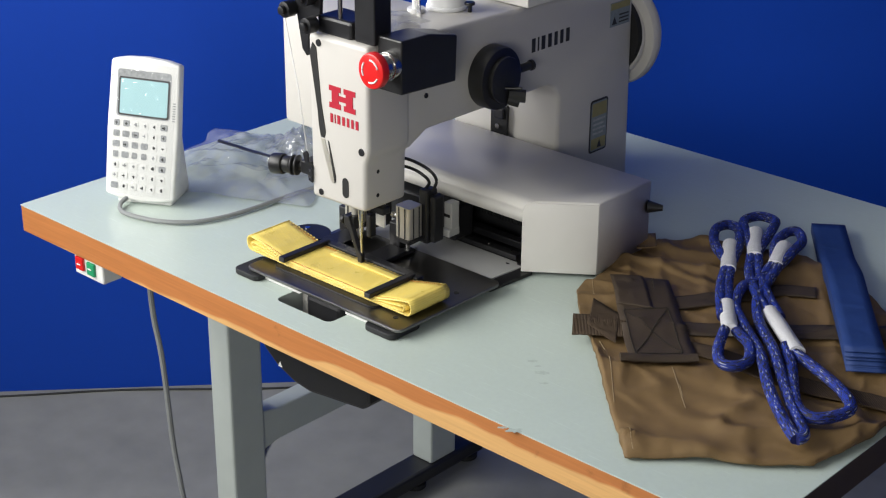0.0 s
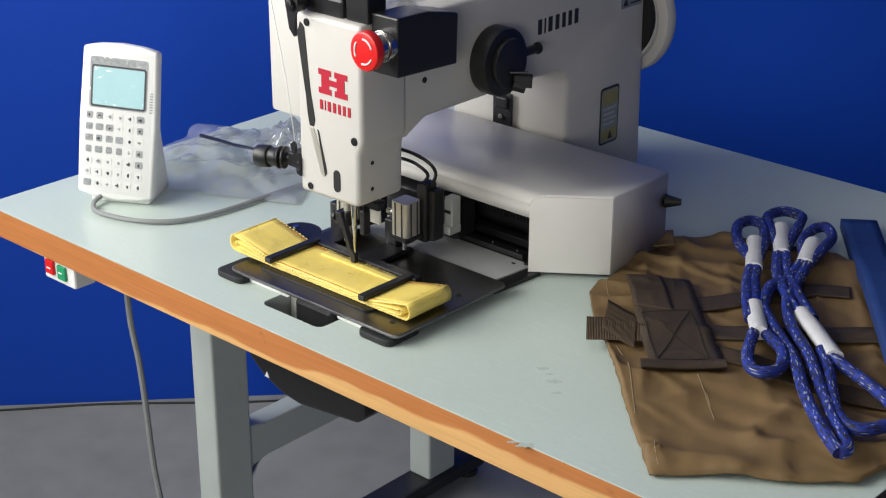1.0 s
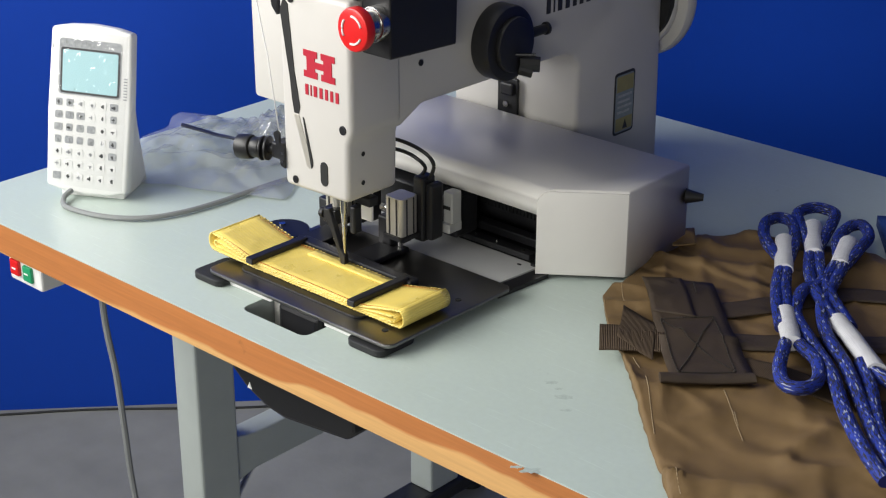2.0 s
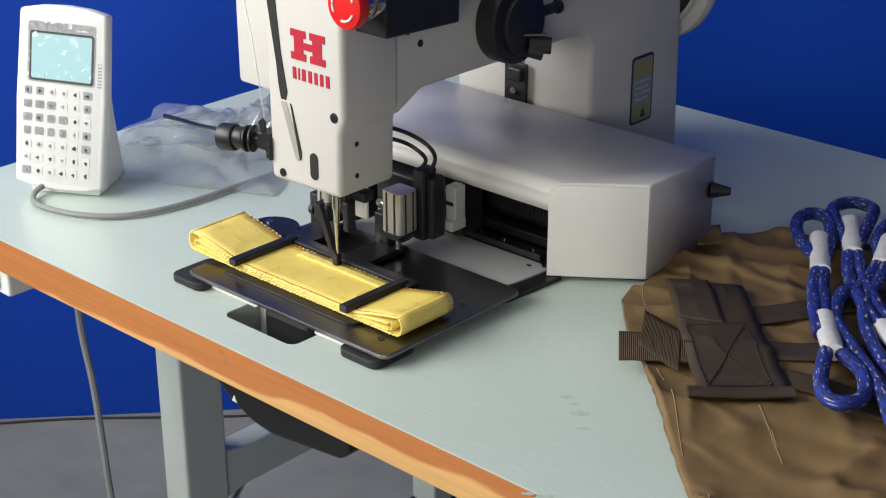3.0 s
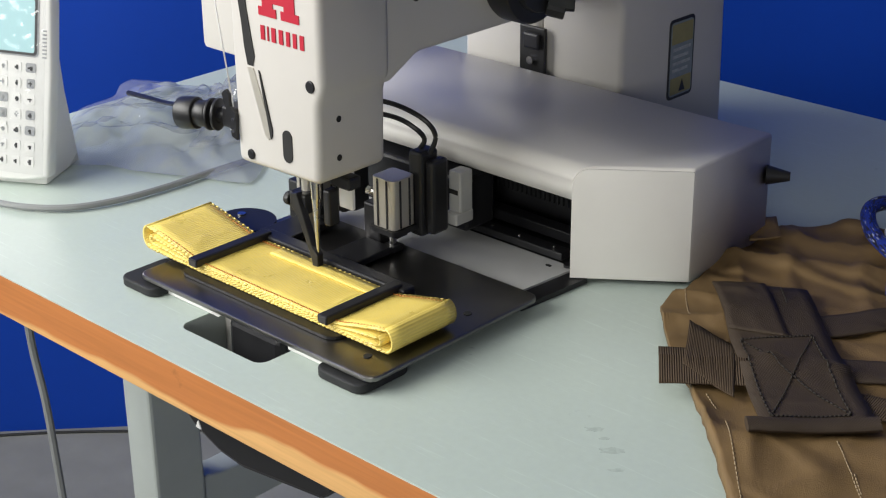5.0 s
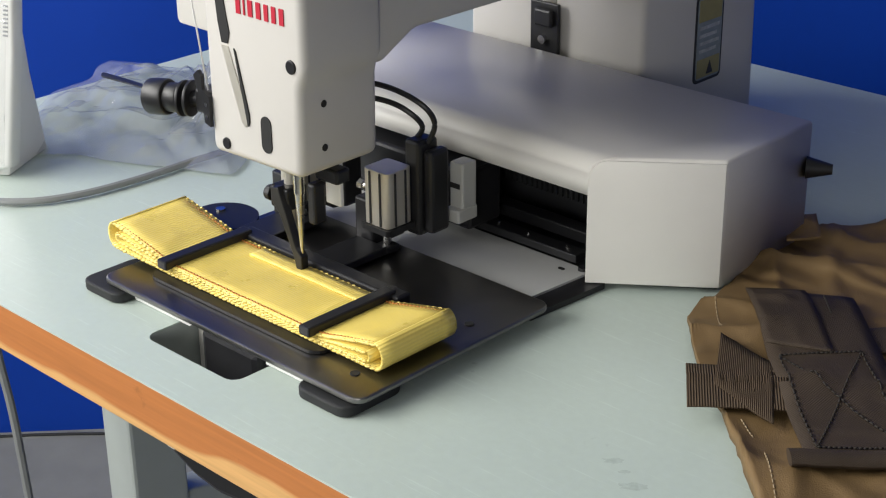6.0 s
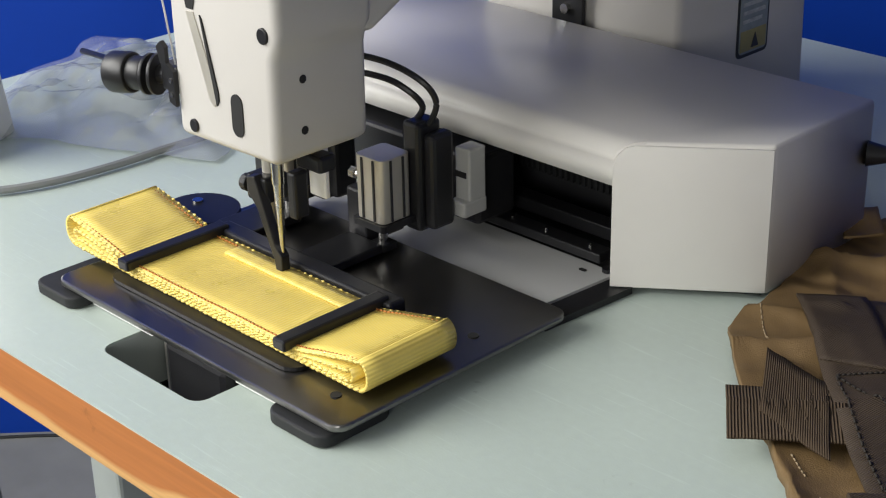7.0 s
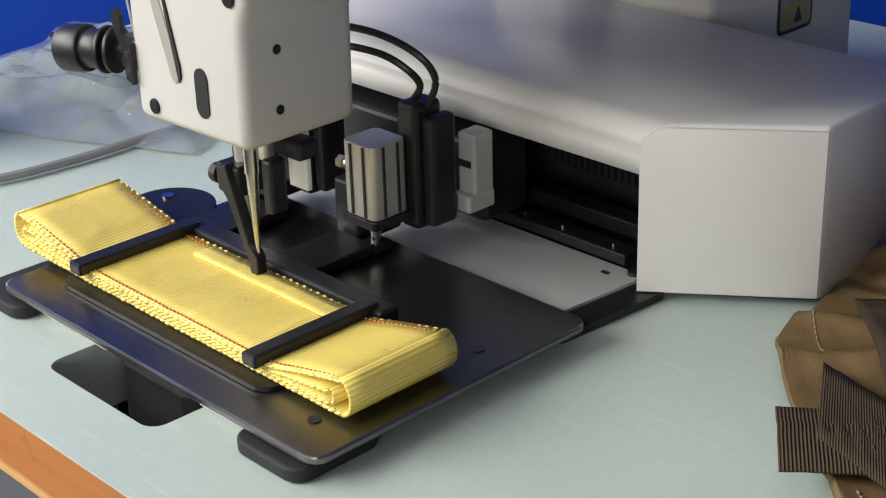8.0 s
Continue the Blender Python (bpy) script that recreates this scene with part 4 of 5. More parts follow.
def strap_line(zoff, x0, x1, lift0, lift1):
    pts = []
    for k in range(25):
        x = x0 + (x1 - x0) * k / 24
        l = lift0 * max(0, (-0.138 - x) / 0.07) ** 0.8 if x < -0.138 else (lift1 * max(0, (x - 0.034) / 0.06) ** 0.8 if x > 0.034 else 0)
        pts.append(Vector((x, (SY0 + SY1) / 2, 0.7995 + zoff + l + 0.0005 * noise.noise(Vector((x * 60, zoff * 900, 3))))))
    return pts
across = (0, 1, 0)
lay = [(0.0, SX0 + 0.006, SX1 - 0.004, 0.001, 0.0), (0.0019, SX0 + 0.010, SX1 - 0.013, 0.005, 0.001), (0.0038, SX0 + 0.008, SX1 - 0.013, 0.010, 0.007), (0.0057, SX0 + 0.004, SX1 - 0.003, 0.016, 0.014)]
for i, (zo, a, b_, l0, l1) in enumerate(lay):
    part("webbing_layer", ribbon(strap_line(zo, a, b_, l0, l1), across, SY1 - SY0, 0.0018, 6), M["yellow"], ys)
# folds that close the ends
def fold(x, z0, z1, s):
    r = (z1 - z0) / 2
    return [Vector((x + s * r * 0.75 * math.sin(math.pi * k / 12), (SY0 + SY1) / 2, (z0 + z1) / 2 + r * math.cos(math.pi * k / 12))) for k in range(13)]
part("end_fold", ribbon(fold(SX1 - 0.004, 0.7995, 0.8190, 1), across, SY1 - SY0, 0.0018, 6), M["yellow"], ys)
part("end_fold", ribbon(fold(SX0 + 0.006, 0.8005, 0.8212, -1), across, SY1 - SY0, 0.0018, 6), M["yellow"], ys)
part("end_fold", ribbon(fold(SX0 + 0.010, 0.8064, 0.8133, -1), across, SY1 - SY0, 0.0018, 6), M["yellow"], ys)
part("end_fold", ribbon(fold(SX1 - 0.013, 0.8020, 0.8095, 1), across, SY1 - SY0 - 0.002, 0.0018, 6), M["yellow"], ys)
part("filler_strip", ribbon([v + Vector((0, 0.024, 0.0018)) for v in strap_line(0.0057, -0.105, 0.018, 0, 0)], across, 0.013, 0.0018, 3), M["yellow"], ys)
def stitches(line, y, z, n, material, parent, name="stitch_row"):
    bms = []
    for k in range(n):
        f0, f1 = (k + 0.15) / n, (k + 0.85) / n
        i0, i1 = f0 * (len(line) - 1), f1 * (len(line) - 1)
        p = line[int(i0)].lerp(line[min(int(i0) + 1, len(line) - 1)], i0 % 1)
        q = line[int(i1)].lerp(line[min(int(i1) + 1, len(line) - 1)], i1 % 1)
        o = Vector((0, y, z))
        bms.append(tube([p + o, (p + q) / 2 + o + Vector((0, 0, 0.0004)), q + o], 0.0006, 5))
    return tagged(part(name, joined(*bms), material, parent, "row of stitches"), kind="stuff")
top = strap_line(0.0057, SX0 + 0.004, SX1 - 0.003, 0.015, 0.013)
for y in (-0.0325, 0.0315):
    stitches(top, y, 0.0011, 84, M["orange_thread"], ys)
rng = random.Random(5)
for i in range(4):      # looped selvedge of each layer, on both long edges
    l_ = strap_line(*lay[i])
    for y, n in ((-0.0352, 62), (0.0352, 50)):
        bms = []
        for k in range(n):
            q = (k + 0.5) / n * (len(l_) - 1)
            p = l_[int(q)].lerp(l_[min(int(q) + 1, len(l_) - 1)], q % 1) + Vector((0, y + rng.uniform(-0.0003, 0.0003), rng.uniform(-0.0002, 0.0002)))
            d = Vector((0.0024, 0.0, 0.0007 + rng.uniform(-0.0002, 0.0002)))
            bms.append(tube([p - d, p - d * 0.5, p + d * 0.5, p + d], lambda f: 0.0010 if 0.2 < f < 0.8 else 0.0005, 6))
        tagged(part("selvedge", joined(*bms), M["yellow"], ys, "looped webbing edge", smooth=True), kind="stuff")

# ---- control panel ----
A = math.degrees(math.atan2(0.495, 0.869))
kp = thing("control_panel", (-0.484, 0.0815, T), "white sewing control panel with pale screen and printed keys", "control panel")
KM = Matrix.Translation((-0.480, 0.0835, T)) @ pose(0, 0, 0, 0, 0, A)
part("stand", prism([(0.000, 0.0), (0.075, 0.0), (0.060, 0.08), (0.052, 0.165), (0.028, 0.165), (0.004, 0.012)], "x", -0.043, 0.043, 0.003, 2, KM), M["white_plastic"], kp, "white wedge stand", smooth=True)
PM = KM @ Matrix.Translation((-0.004, -0.010, 0.008)) @ pose(0, 0, 0, -11, 2.5, 0) @ Matrix.Diagonal((1.03, 1, 1.05, 1))
pl = [(-0.052, 0.006), (-0.030, 0.0008), (0, -0.001), (0.030, 0.0008), (0.052, 0.006), (0.0535, 0.10), (0.051, 0.196), (0.030, 0.2005), (0, 0.2025), (-0.030, 0.2005), (-0.051, 0.196), (-0.0535, 0.10)]
case = part("case", prism(pl, "y", 0.0, 0.020, 0.0035, 3, PM), M["white_plastic"], kp, "white rounded case", smooth=True)
part("screen_frame", prism(rounded(-0.040, 0.118, 0.040, 0.184, 0.004, 3), "y", -0.0006, 0.002, 0, 2, PM), M["key_grey"], case, "grey screen surround")
part("screen_border", prism(rounded(-0.0375, 0.1195, 0.0385, 0.1735, 0.003, 3), "y", -0.0009, 0.001, 0, 2, PM), M["print_black"], case)
part("screen", prism(rounded(-0.035, 0.122, 0.036, 0.171, 0.002, 3), "y", -0.0012, 0.001, 0, 2, PM), M["screen"], case, "pale blue lit display")
for k in range(4):
    x = -0.033 + k * 0.012 + (0.018 if k == 3 else 0)
    part("function_key", prism(rounded(x - 0.004, 0.175, x + 0.004, 0.182, 0.002, 3), "y", -0.0012, 0.001, 0, 2, PM), M["key_grey"], case)
rk = random.Random(8)
for r_ in range(7):
    for c_ in range(6):
        x, z = -0.0385 + c_ * 0.0142, 0.108 - r_ * 0.0148
        h_ = rk.choice((0.0040, 0.0046, 0.0052))
        part("key", prism(rounded(x - h_, z - 0.0044, x + h_, z + 0.0044, 0.0015, 2), "y", -0.0007, 0.001, 0, 2, PM), M["key_grey"] if rk.random() < (0.75 if r_ < 4 and c_ < 4 else 0.25) else M["white_plastic"], case)
        w0, w1, t0 = rk.uniform(0.0012, 0.0032), rk.uniform(0.0008, 0.0030), rk.uniform(0.0006, 0.0018)
        part("key_mark", joined(box(x - w0, -0.0011, z - t0, x + w1, -0.0006, z + 0.0006, 0, 2, PM), box(x - 0.0006, -0.0011, z - 0.0026, x + rk.uniform(0.0002, 0.002), -0.0006, z + rk.uniform(0.0008, 0.0026), 0, 2, PM)), M["print_black"] if rk.random() < 0.6 else M["key_grey"], case)
bm = bmesh.new()
g = [[bm.verts.new(PM @ Vector((-0.048 + 0.096 * i / 30, -0.0022 - 0.0022 * abs(noise.noise(Vector((i * 0.45, j * 0.33, 2)))) - 0.001 * abs(noise.noise(Vector((i * 1.1, j * 0.9, 6)))), 0.008 + 0.186 * j / 56))) for i in range(31)] for j in range(57)]
for j in range(56):
    for i in range(30):
        bm.faces.new((g[j][i], g[j][i + 1], g[j + 1][i + 1], g[j + 1][i]))
part("protective_film", bm, M["film_thin"], kp, "crinkled clear protective film", smooth=True)
for k in range(8):
    part("vent_slit", box(0.0440, -0.0009, 0.118 + k * 0.0035, 0.0480, 0.001, 0.1195 + k * 0.0035, 0, 2, PM), M["key_grey"], case)
pc = tagged(part("panel_cable", tube(smooth_line([(-0.497, 0.068, T + 0.012), (-0.493, 0.050, T + 0.006), (-0.466, 0.036, T + 0.0045), (-0.411, 0.048, T + 0.0045), (-0.370, 0.078, T + 0.0045), (-0.350, 0.12, T + 0.0045), (-0.342, 0.176, T + 0.0045), (-0.340, 0.24, T + 0.005), (-0.33, 0.31, T + 0.006), (-0.30, 0.36, T + 0.006)], 8), 0.0034, 8), M["grey_cable"], smooth=True), "grey cable of the control panel lying on the table", "cable")

# ---- plastic bag behind the panel ----
def crumpled(x0, y0, x1, y1, nx, ny, h, seed, m_=None):
    bm = bmesh.new()
    g = []
    for j in range(ny + 1):
        row = []
        for i in range(nx + 1):
            a, b_ = i / nx, j / ny
            x, y = x0 + (x1 - x0) * a, y0 + (y1 - y0) * b_
            e = min(a, 1 - a, b_, 1 - b_) * 4
            w = noise.noise(Vector((x * 22 + seed, y * 22, seed)))
            r1 = abs(noise.noise(Vector((x * 30, y * 18 + seed, 3.1))))
            r2 = abs(noise.noise(Vector((x * 75, y * 60 + seed, 7.7))))
            z = T + 0.003 + h * min(1, e) * (0.25 + 0.6 * abs(w) + 0.6 * (0.5 - r1) + 0.15 * (0.5 - r2) + 0.05 * (0.5 - abs(noise.noise(Vector((x * 150, y * 130, seed))))))
            row.append(bm.verts.new((x + 0.012 * noise.noise(Vector((y * 20, seed, 1))), y + 0.012 * noise.noise(Vector((x * 20, seed, 2))), max(z, T + 0.0015))))
        g.append(row)
    for j in range(ny):
        for i in range(nx):
            f = bm.faces.new((g[j][i], g[j][i + 1], g[j + 1][i + 1], g[j + 1][i]))
            f.smooth = True
    if m_:
        bmesh.ops.transform(bm, matrix=m_, verts=bm.verts)
    return bm
pb = thing("plastic_bag", (-0.45, 0.32, T), "crumpled clear plastic bag lying on the table", "plastic bag")
part("lower_sheet", crumpled(-0.14, -0.13, 0.13, 0.14, 90, 90, 0.034, 4.0, Matrix.Translation((-0.465, 0.300, 0)) @ pose(0, 0, 0, 0, 0, 25)), M["film"], pb, smooth=True)
part("upper_sheet", crumpled(-0.08, -0.07, 0.10, 0.09, 70, 70, 0.060, 9.0, Matrix.Translation((-0.420, 0.375, 0)) @ pose(0, 0, 0, 0, 0, 50)), M["film"], pb, smooth=True)
bc = tagged(part("black_cord", tube(smooth_line([(-0.200, 0.115, 0.912), (-0.300, 0.170, 0.880), (-0.40, 0.225, 0.846), (-0.47, 0.255, 0.828), (-0.54, 0.280, 0.812)], 8), lambda f: 0.0018 + 0.0012 * f, 8), M["black_plastic"], smooth=True), "thin black cord hanging over the plastic bag", "cord")

tagged(part("plastic_film", crumpled(-0.045, -0.05, 0.045, 0.05, 36, 36, 0.022, 2.0, Matrix.Translation((-0.075, 0.205, 1.0985 - T)) @ pose(0, 0, 0, 0, 0, 15)), M["film"]), "scrap of clear plastic film on the machine arm", "plastic film")

# ---- canvas bag with webbing ----
def resample(pts, n):
    P = [Vector((x, y, 0)) for x, y in pts]
    d = [0.0]
    for a, b_ in zip(P, P[1:]):
        d.append(d[-1] + (b_ - a).length)
    out, k = [], 0
    for i in range(n + 1):
        s_ = d[-1] * i / n
        while k < len(d) - 2 and d[k + 1] < s_:
            k += 1
        out.append(P[k].lerp(P[k + 1], (s_ - d[k]) / max(d[k + 1] - d[k], 1e-9)))
    return out


def cloth_z(x, y):
    """Height of the creased cloth: soft swells, long slanting creases, short puckers."""
    n = 0.5 * noise.noise(Vector((x * 6, y * 6, 0.3))) + 0.5
    a, c = x * 0.8 + y * 0.6, y * 0.8 - x * 0.6
    wob = noise.noise(Vector((x * 8, y * 8, 4)))
    r1 = 1 - abs(noise.noise(Vector((a * 4 + wob * 0.7, c * 13, 2.2)))) * 2.4
    r2 = 1 - abs(noise.noise(Vector((a * 16, c * 9 + wob, 7.2)))) * 2.6
    r3 = noise.noise(Vector((x * 34, y * 34, 1.7)))
    return T + 0.0035 + 0.008 * n + 0.0095 * max(0, r1) ** 2 + 0.0040 * max(0, r2) ** 2 + 0.0011 * r3 + 0.0005 * noise.noise(Vector((x * 110, y * 110, 5)))


def web_z(x, y, up):
    """Height of webbing that lies on the cloth, bridging its small creases."""
    return max(sum(cloth_z(x + dx, y + dy) for dx in (-0.018, 0, 0.018) for dy in (-0.018, 0, 0.018)) / 9 + 0.0015, cloth_z(x, y) - 0.001) + up


def bed_0(x, y):
    return web_z(x, y, 0.0)


bag = thing("canvas_bag", (0.43, 0.27, T), "flat tan canvas bag panel with brown webbing straps sewn on", "bag")
back = resample([(0.183, 0.272), (0.162, 0.380), (0.161, 0.455), (0.205, 0.528), (0.300, 0.570), (0.400, 0.560), (0.500, 0.500), (0.600, 0.420), (0.648, 0.350)], 130)
fore = resample([(0.183, 0.272), (0.225, 0.225), (0.279, 0.177), (0.380, 0.075), (0.473, -0.014), (0.522, 0.030), (0.580, 0.066), (0.631, 0.111), (0.648, 0.200), (0.648, 0.350)], 130)
bm = bmesh.new()
NB = 64
g = []
for i in range(131):
    row = []
    for j in range(NB + 1):
        f = j / NB
        p = back[i].lerp(fore[i], f)
        edge = min(f, 1 - f) * NB
        z = cloth_z(p.x, p.y)
        if edge < 1:
            z = T + 0.0030 + (z - T - 0.0030) * 0.45
        row.append(bm.verts.new((p.x + 0.002 * noise.noise(p * 70), p.y + 0.002 * noise.noise(p * 70 + Vector((5, 0, 0))), z)))
    g.append(row)
for i in range(130):
    for j in range(NB):
        f = bm.faces.new((g[i][j], g[i + 1][j], g[i + 1][j + 1], g[i][j + 1]))
        f.smooth = True
bmesh.ops.remove_doubles(bm, verts=bm.verts, dist=0.0003)
cl = part("canvas", bm, M["tan"], bag, "creased tan cotton canvas")
so = cl.modifiers.new("thickness", 'SOLIDIFY'); so.thickness = 0.0025; so.offset = -1


def on_cloth(pts, n, up):
    return [Vector((v.x, v.y, cloth_z(v.x, v.y) + up)) for v in smooth_line([(x, y, 0) for x, y in pts], n)]


def draped(name, rows, material, label="", up=0.003, thick=0.0016):
    """A band laid on the cloth: rows of (middle, width direction and half width)."""
    bm = bmesh.new()
    uv = bm.loops.layers.uv.new("UVMap")
    K = 8
    grid_t, grid_b, dist = [], [], [0.0]
    for i, (c, h) in enumerate(rows):
        if i:
            dist.append(dist[-1] + (c - rows[i - 1][0]).length)
        pts = [c + h * (2 * j / K - 1) for j in range(K + 1)]
        zs = [web_z(p.x, p.y, up) for p in pts]
        grid_t.append([bm.verts.new((p.x, p.y, z)) for p, z in zip(pts, zs)])
        grid_b.append([bm.verts.new((p.x, p.y, z - thick)) for p, z in zip(pts, zs)])
    def quad(vs_, us):
        f = bm.faces.new(vs_)
        f.smooth = True
        for loop, w in zip(f.loops, us):
            loop[uv].uv = w
    for i in range(len(rows) - 1):
        for j in range(K):
            w0, w1 = 2 * rows[i][1].length * j / K, 2 * rows[i][1].length * (j + 1) / K
            us = ((w0, dist[i]), (w1, dist[i]), (w1, dist[i + 1]), (w0, dist[i + 1]))
            quad((grid_t[i][j], grid_t[i][j + 1], grid_t[i + 1][j + 1], grid_t[i + 1][j]), us)
            quad((grid_b[i][j], grid_b[i + 1][j], grid_b[i + 1][j + 1], grid_b[i][j + 1]), (us[0], us[3], us[2], us[1]))
        for j in (0, K):
            quad((grid_t[i][j], grid_t[i + 1][j], grid_b[i + 1][j], grid_b[i][j]), ((0, dist[i]), (0, dist[i + 1]), (thick, dist[i + 1]), (thick, dist[i])))
    for i in (0, len(rows) - 1):
        for j in range(K):
            quad((grid_t[i][j], grid_b[i][j], grid_b[i][j + 1], grid_t[i][j + 1]), ((0, 0), (0, thick), (0.005, thick), (0.005, 0)))
    return part(name, bm, material, bag, label)


def band(name, pts, width, up, material, label="", thick=0.0016):
    line = smooth_line([(x, y, 0) for x, y in pts], 8)
    rows = []
    for i, c in enumerate(line):
        d = (line[min(i + 1, len(line) - 1)] - line[max(i - 1, 0)]).normalized()
        rows.append((c, Vector((-d.y, d.x, 0)) * width / 2))
    return draped(name, rows, material, label, up, thick)


def patch(name, a, b_, c, d, up, material, label=""):
    """A four-cornered piece: a, b_ one end; d, c the other."""
    a, b_, c, d = (Vector((*p, 0)) for p in (a, b_, c, d))
    rows = [((a.lerp(d, f) + b_.lerp(c, f)) / 2, (b_.lerp(c, f) - a.lerp(d, f)) / 2) for f in [k / 20 for k in range(21)]]
    return draped(name, rows, material, label, up)


band("webbing", [(0.290, 0.300), (0.345, 0.385), (0.383, 0.447), (0.420, 0.472)], 0.032, 0.0025, M["brown_flat"], "dark brown webbing strap")
band("webbing", [(0.330, 0.245), (0.400, 0.305), (0.474, 0.373), (0.541, 0.421), (0.600, 0.462)], 0.040, 0.0030, M["brown_flat"], "dark brown webbing strap")
band("webbing", [(0.380, 0.222), (0.440, 0.232), (0.508, 0.240), (0.606, 0.264), (0.640, 0.272)], 0.034, 0.0028, M["brown_web"], "ribbed brown webbing strap")
band("webbing_end", [(0.2465, 0.1825), (0.270, 0.200), (0.300, 0.222)], 0.056, 0.0045, M["brown_web"], "ribbed brown webbing end")
patch("webbing_loop", (0.224, 0.254), (0.262, 0.192), (0.318, 0.176), (0.272, 0.246), 0.0048, M["brown_web"], "ribbed brown webbing loop")
patch("webbing", (0.198, 0.325), (0.262, 0.366), (0.416, 0.204), (0.360, 0.146), 0.0050, M["brown_flat"], "wide dark brown webbing patch")
patch("webbing", (0.196, 0.326), (0.232, 0.349), (0.296, 0.284), (0.254, 0.264), 0.0064, M["brown_flat"], "dark brown webbing flap")
part("webbing_fold", tube([Vector((0.354 + 0.066 * f, 0.136 + 0.064 * f, bed_0(0.354 + 0.066 * f, 0.136 + 0.064 * f) + 0.0055)) for f in [k / 12 for k in range(13)]], 0.0080, 12, flat=0.55), M["brown_flat"], bag, "rolled dark brown webbing fold", smooth=True)
def stitch_run(p, q, n, up, material, name="stitch_row"):
    bms = []
    for k in range(n):
        a, b_ = (k + 0.15) / n, (k + 0.85) / n
        s_ = [Vector((p[0] + (q[0] - p[0]) * f, p[1] + (q[1] - p[1]) * f, 0)) for f in (a, (a + b_) / 2, b_)]
        bms.append(tube([Vector((v.x, v.y, (web_z(v.x, v.y, up) if up > 0.002 else cloth_z(v.x, v.y) + up) + (0.0004 if k_ == 1 else -0.0002))) for k_, v in enumerate(s_)], 0.0007 if up > 0.002 else 0.0005, 4))
    return tagged(part(name, joined(*bms), material, bag, "row of stitches"), kind="stuff")
bx = [(0.270, 0.256), (0.309, 0.297), (0.398, 0.201), (0.358, 0.161)]
for i in range(4):
    stitch_run(bx[i], bx[(i + 1) % 4], 18, 0.0056, M["thread_dark"])
stitch_run(bx[1], bx[3], 24, 0.0056, M["thread_dark"]); stitch_run(bx[0], bx[2], 28, 0.0056, M["thread_dark"])
stitch_run((0.248, 0.348), (0.268, 0.325), 9, 0.0068, M["thread_dark"])
stitch_run((0.333, 0.143), (0.398, 0.067), 21, 0.0003, M["thread_light"])
stitch_run((0.406, 0.168), (0.463, 0.114), 21, 0.0003, M["thread_light"])
stitch_run((0.179, 0.310), (0.215, 0.268), 12, 0.0003, M["thread_light"])
stitch_run((0.449, 0.025), (0.473, 0.001), 9, 0.0003, M["thread_light"])
stitch_run((0.294, 0.176), (0.314, 0.160), 6, 0.0003, M["thread_light"])
stitch_run((0.433, 0.145), (0.447, 0.131), 6, 0.0003, M["thread_light"])
patch("hem_flap", (0.150, 0.452), (0.166, 0.470), (0.190, 0.440), (0.172, 0.418), 0.006, M["tan"], "raised canvas hem corner")

# ---- rope slings and blue strap on the bag ----
RZ = 0.014


def bed_z(x, y):
    """The cloth's height smoothed over a few centimetres."""
    return sum(cloth_z(x + a, y + b_) for a in (-0.02, 0, 0.02) for b_ in (-0.02, 0, 0.02)) / 9


def rope_line(pts, n=8):
    return smooth_line([(x, y, bed_z(x, y) + RZ) for x, y in pts], n)


def sling(label, runs, whips):
    r = thing("rope_sling", (runs[0][0][0], runs[0][0][1], T + 0.01), label, "rope sling", "rope slings on the bag")
    for pts in runs:
        part("rope", tube(rope_line(pts), 0.0069, 12), M["rope"], r, smooth=True)
    for a, b_ in whips:
        p = [Vector((a[0] + (b_[0] - a[0]) * k / 8, a[1] + (b_[1] - a[1]) * k / 8, 0)) for k in range(9)]
        part("whipping", tube([Vector((v.x, v.y, bed_z(v.x, v.y) + RZ + 0.001)) for v in p], 0.0105, 14, flat=0.8), M["whipping"], r, "white twine whipping", smooth=True)
    return r
sling("blue braided rope sling with small spliced eyes and white whipping", [
    [(0.299, 0.450), (0.254, 0.486), (0.225, 0.529), (0.224, 0.558), (0.244, 0.557), (0.272, 0.518), (0.302, 0.453)],
    [(0.298, 0.449), (0.323, 0.397), (0.351, 0.352), (0.380, 0.312)],
    [(0.302, 0.453), (0.329, 0.403), (0.358, 0.359), (0.386, 0.318)],
    [(0.404, 0.281), (0.431, 0.225), (0.453, 0.198), (0.469, 0.204), (0.470, 0.230), (0.450, 0.264), (0.422, 0.284), (0.406, 0.294)]],
    [((0.268, 0.501), (0.311, 0.430)), ((0.364, 0.346), (0.411, 0.282))])
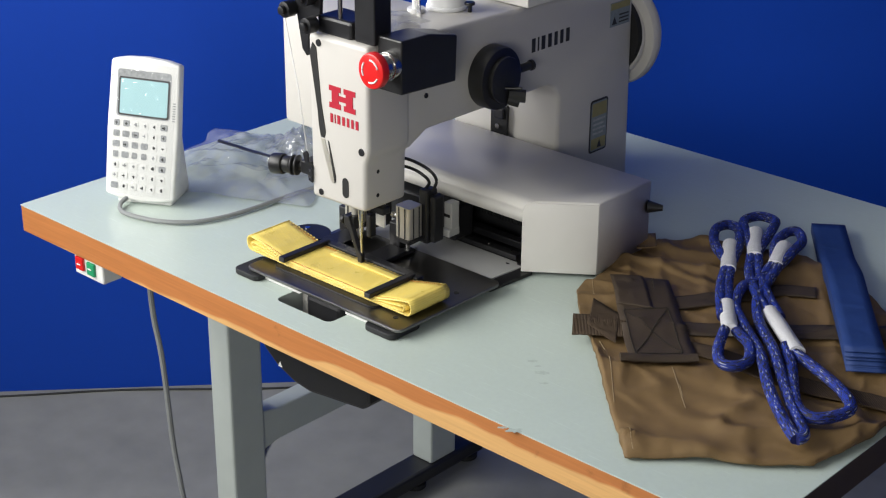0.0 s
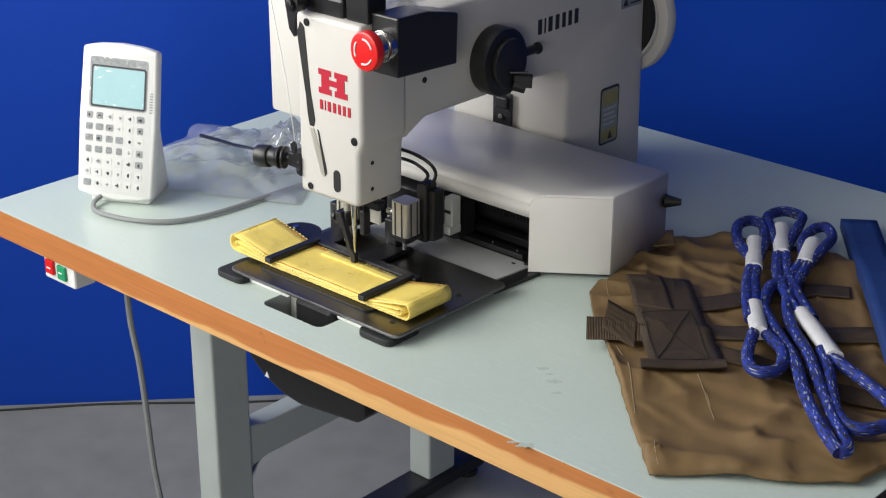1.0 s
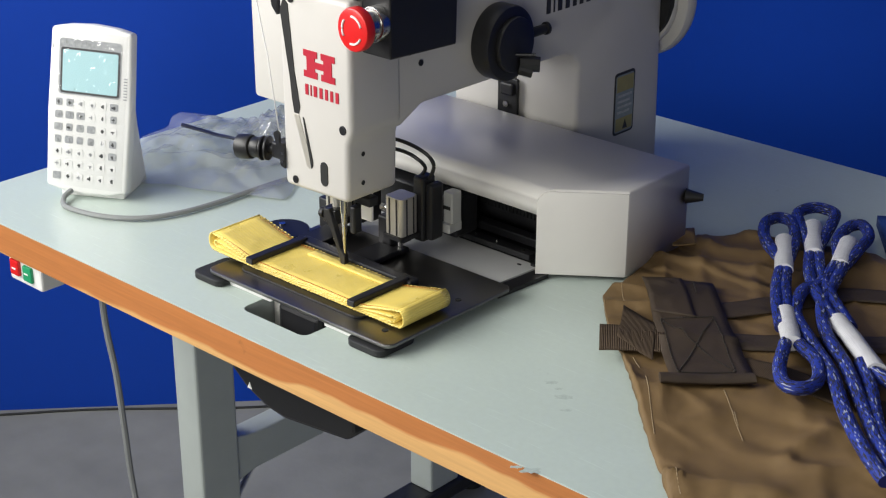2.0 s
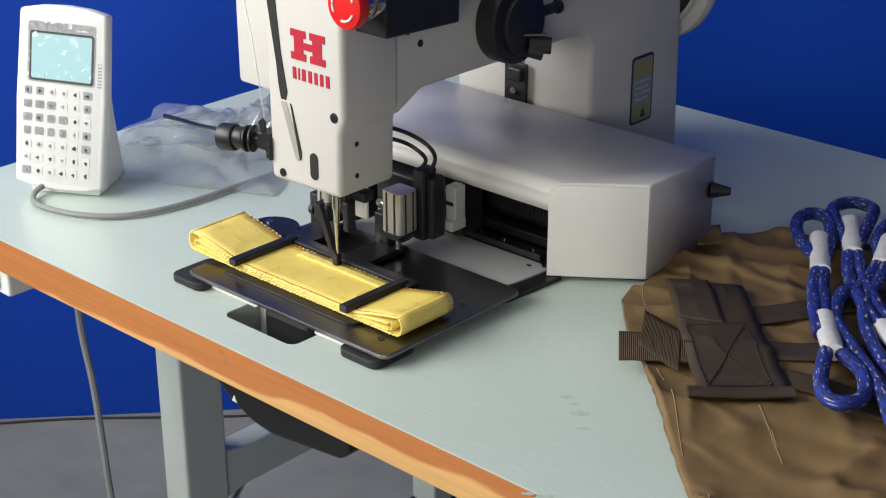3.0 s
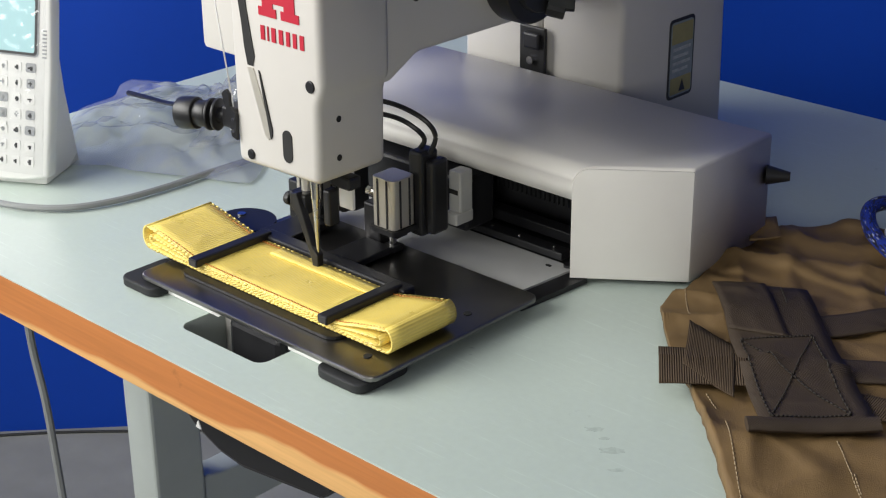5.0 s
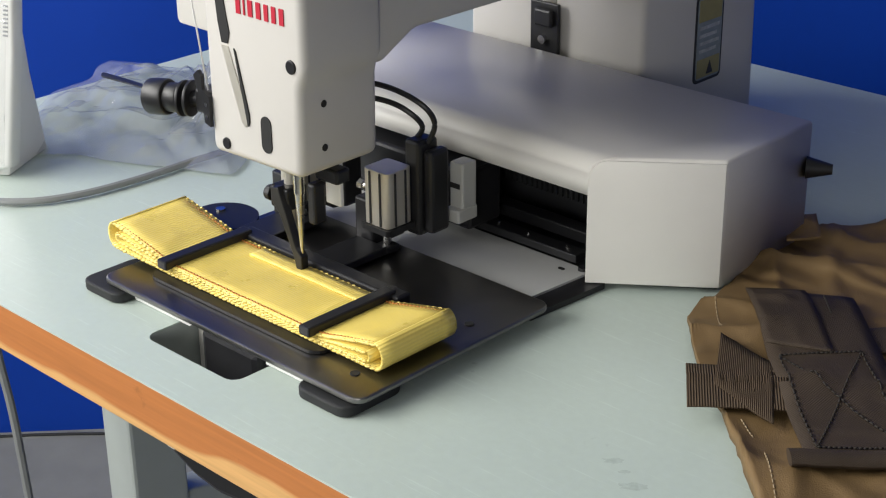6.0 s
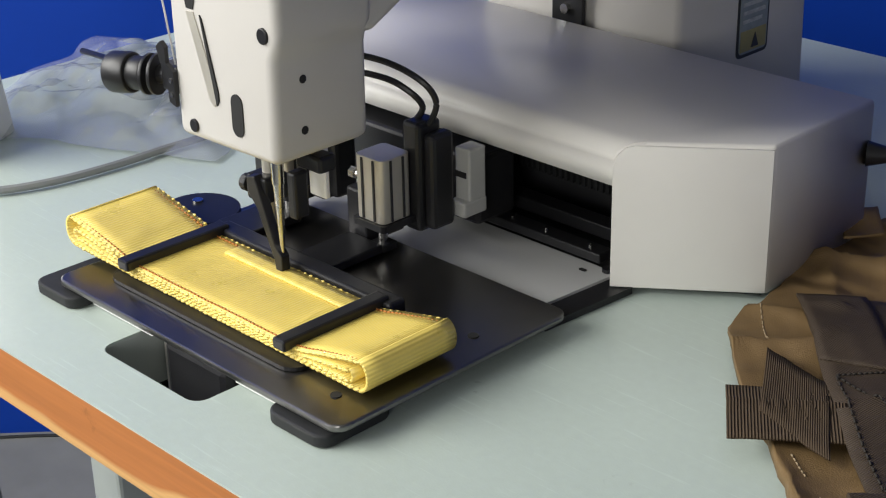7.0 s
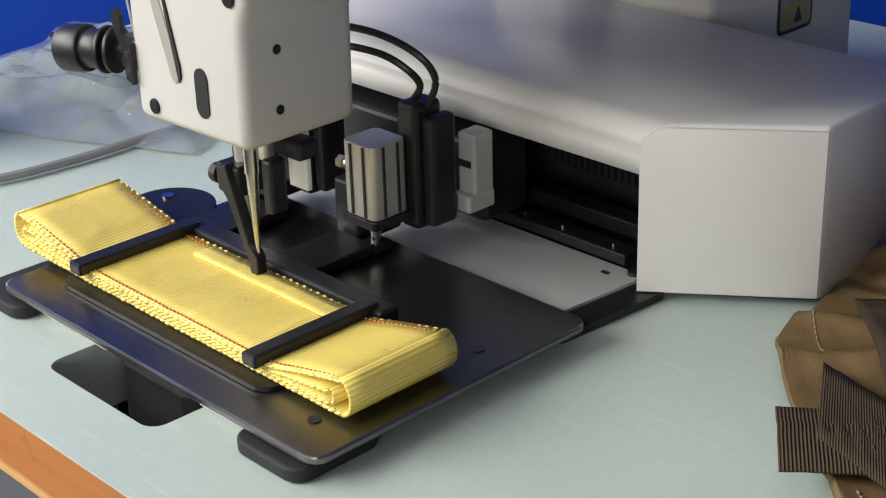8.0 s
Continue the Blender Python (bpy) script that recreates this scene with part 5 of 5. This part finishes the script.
sling("blue braided rope sling with a long white whipped splice", [
    [(0.307, 0.498), (0.248, 0.567), (0.230, 0.598), (0.237, 0.624), (0.259, 0.627), (0.275, 0.601), (0.310, 0.501)],
    [(0.305, 0.496), (0.339, 0.438), (0.381, 0.393), (0.424, 0.355)],
    [(0.311, 0.502), (0.343, 0.454), (0.384, 0.408), (0.432, 0.363)],
    [(0.494, 0.288), (0.539, 0.271), (0.583, 0.247), (0.614, 0.213), (0.611, 0.183), (0.595, 0.162), (0.568, 0.176), (0.540, 0.214), (0.509, 0.261), (0.480, 0.295)]],
    [((0.268, 0.564), (0.315, 0.487)), ((0.412, 0.370), (0.501, 0.287))])
sling("blue braided rope sling ending in a thick doubled loop", [
    [(0.348, 0.485), (0.312, 0.544), (0.301, 0.590), (0.311, 0.604), (0.331, 0.583), (0.347, 0.531), (0.355, 0.485)],
    [(0.346, 0.483), (0.356, 0.430), (0.352, 0.401), (0.374, 0.351), (0.418, 0.305), (0.471, 0.254), (0.522, 0.191), (0.569, 0.142), (0.603, 0.116)],
    [(0.354, 0.484), (0.370, 0.430), (0.385, 0.385), (0.422, 0.331), (0.474, 0.277), (0.525, 0.218), (0.563, 0.172), (0.604, 0.130), (0.603, 0.116)]],
    [((0.327, 0.543), (0.351, 0.480))])

# folded blue webbing
bs = thing("blue_strap", (0.43, 0.50, T), "folded stack of dark blue webbing lying on the bag", "strap")
p_, q_ = Vector((0.316, 0.681, 0)), Vector((0.575, 0.318, 0))
d_ = (q_ - p_).normalized()
for k in range(6):
    ln = []
    for i in range(25):
        f = i / 24
        v = p_.lerp(q_ - d_ * (0.0045 * k - 0.008 + 0.003 * (k % 2)), f)
        base = (T + 0.004 if f < 0.28 else T + 0.004 + 0.016 * min(1, (f - 0.28) / 0.2))
        ln.append(Vector((v.x, v.y, base + k * 0.0024 + 0.001 * math.sin(f * 9 + k))))
    part("webbing_layer", ribbon(ln, (-d_.y, d_.x, 0), 0.047, 0.0020, 4), M["blue_web"], bs)
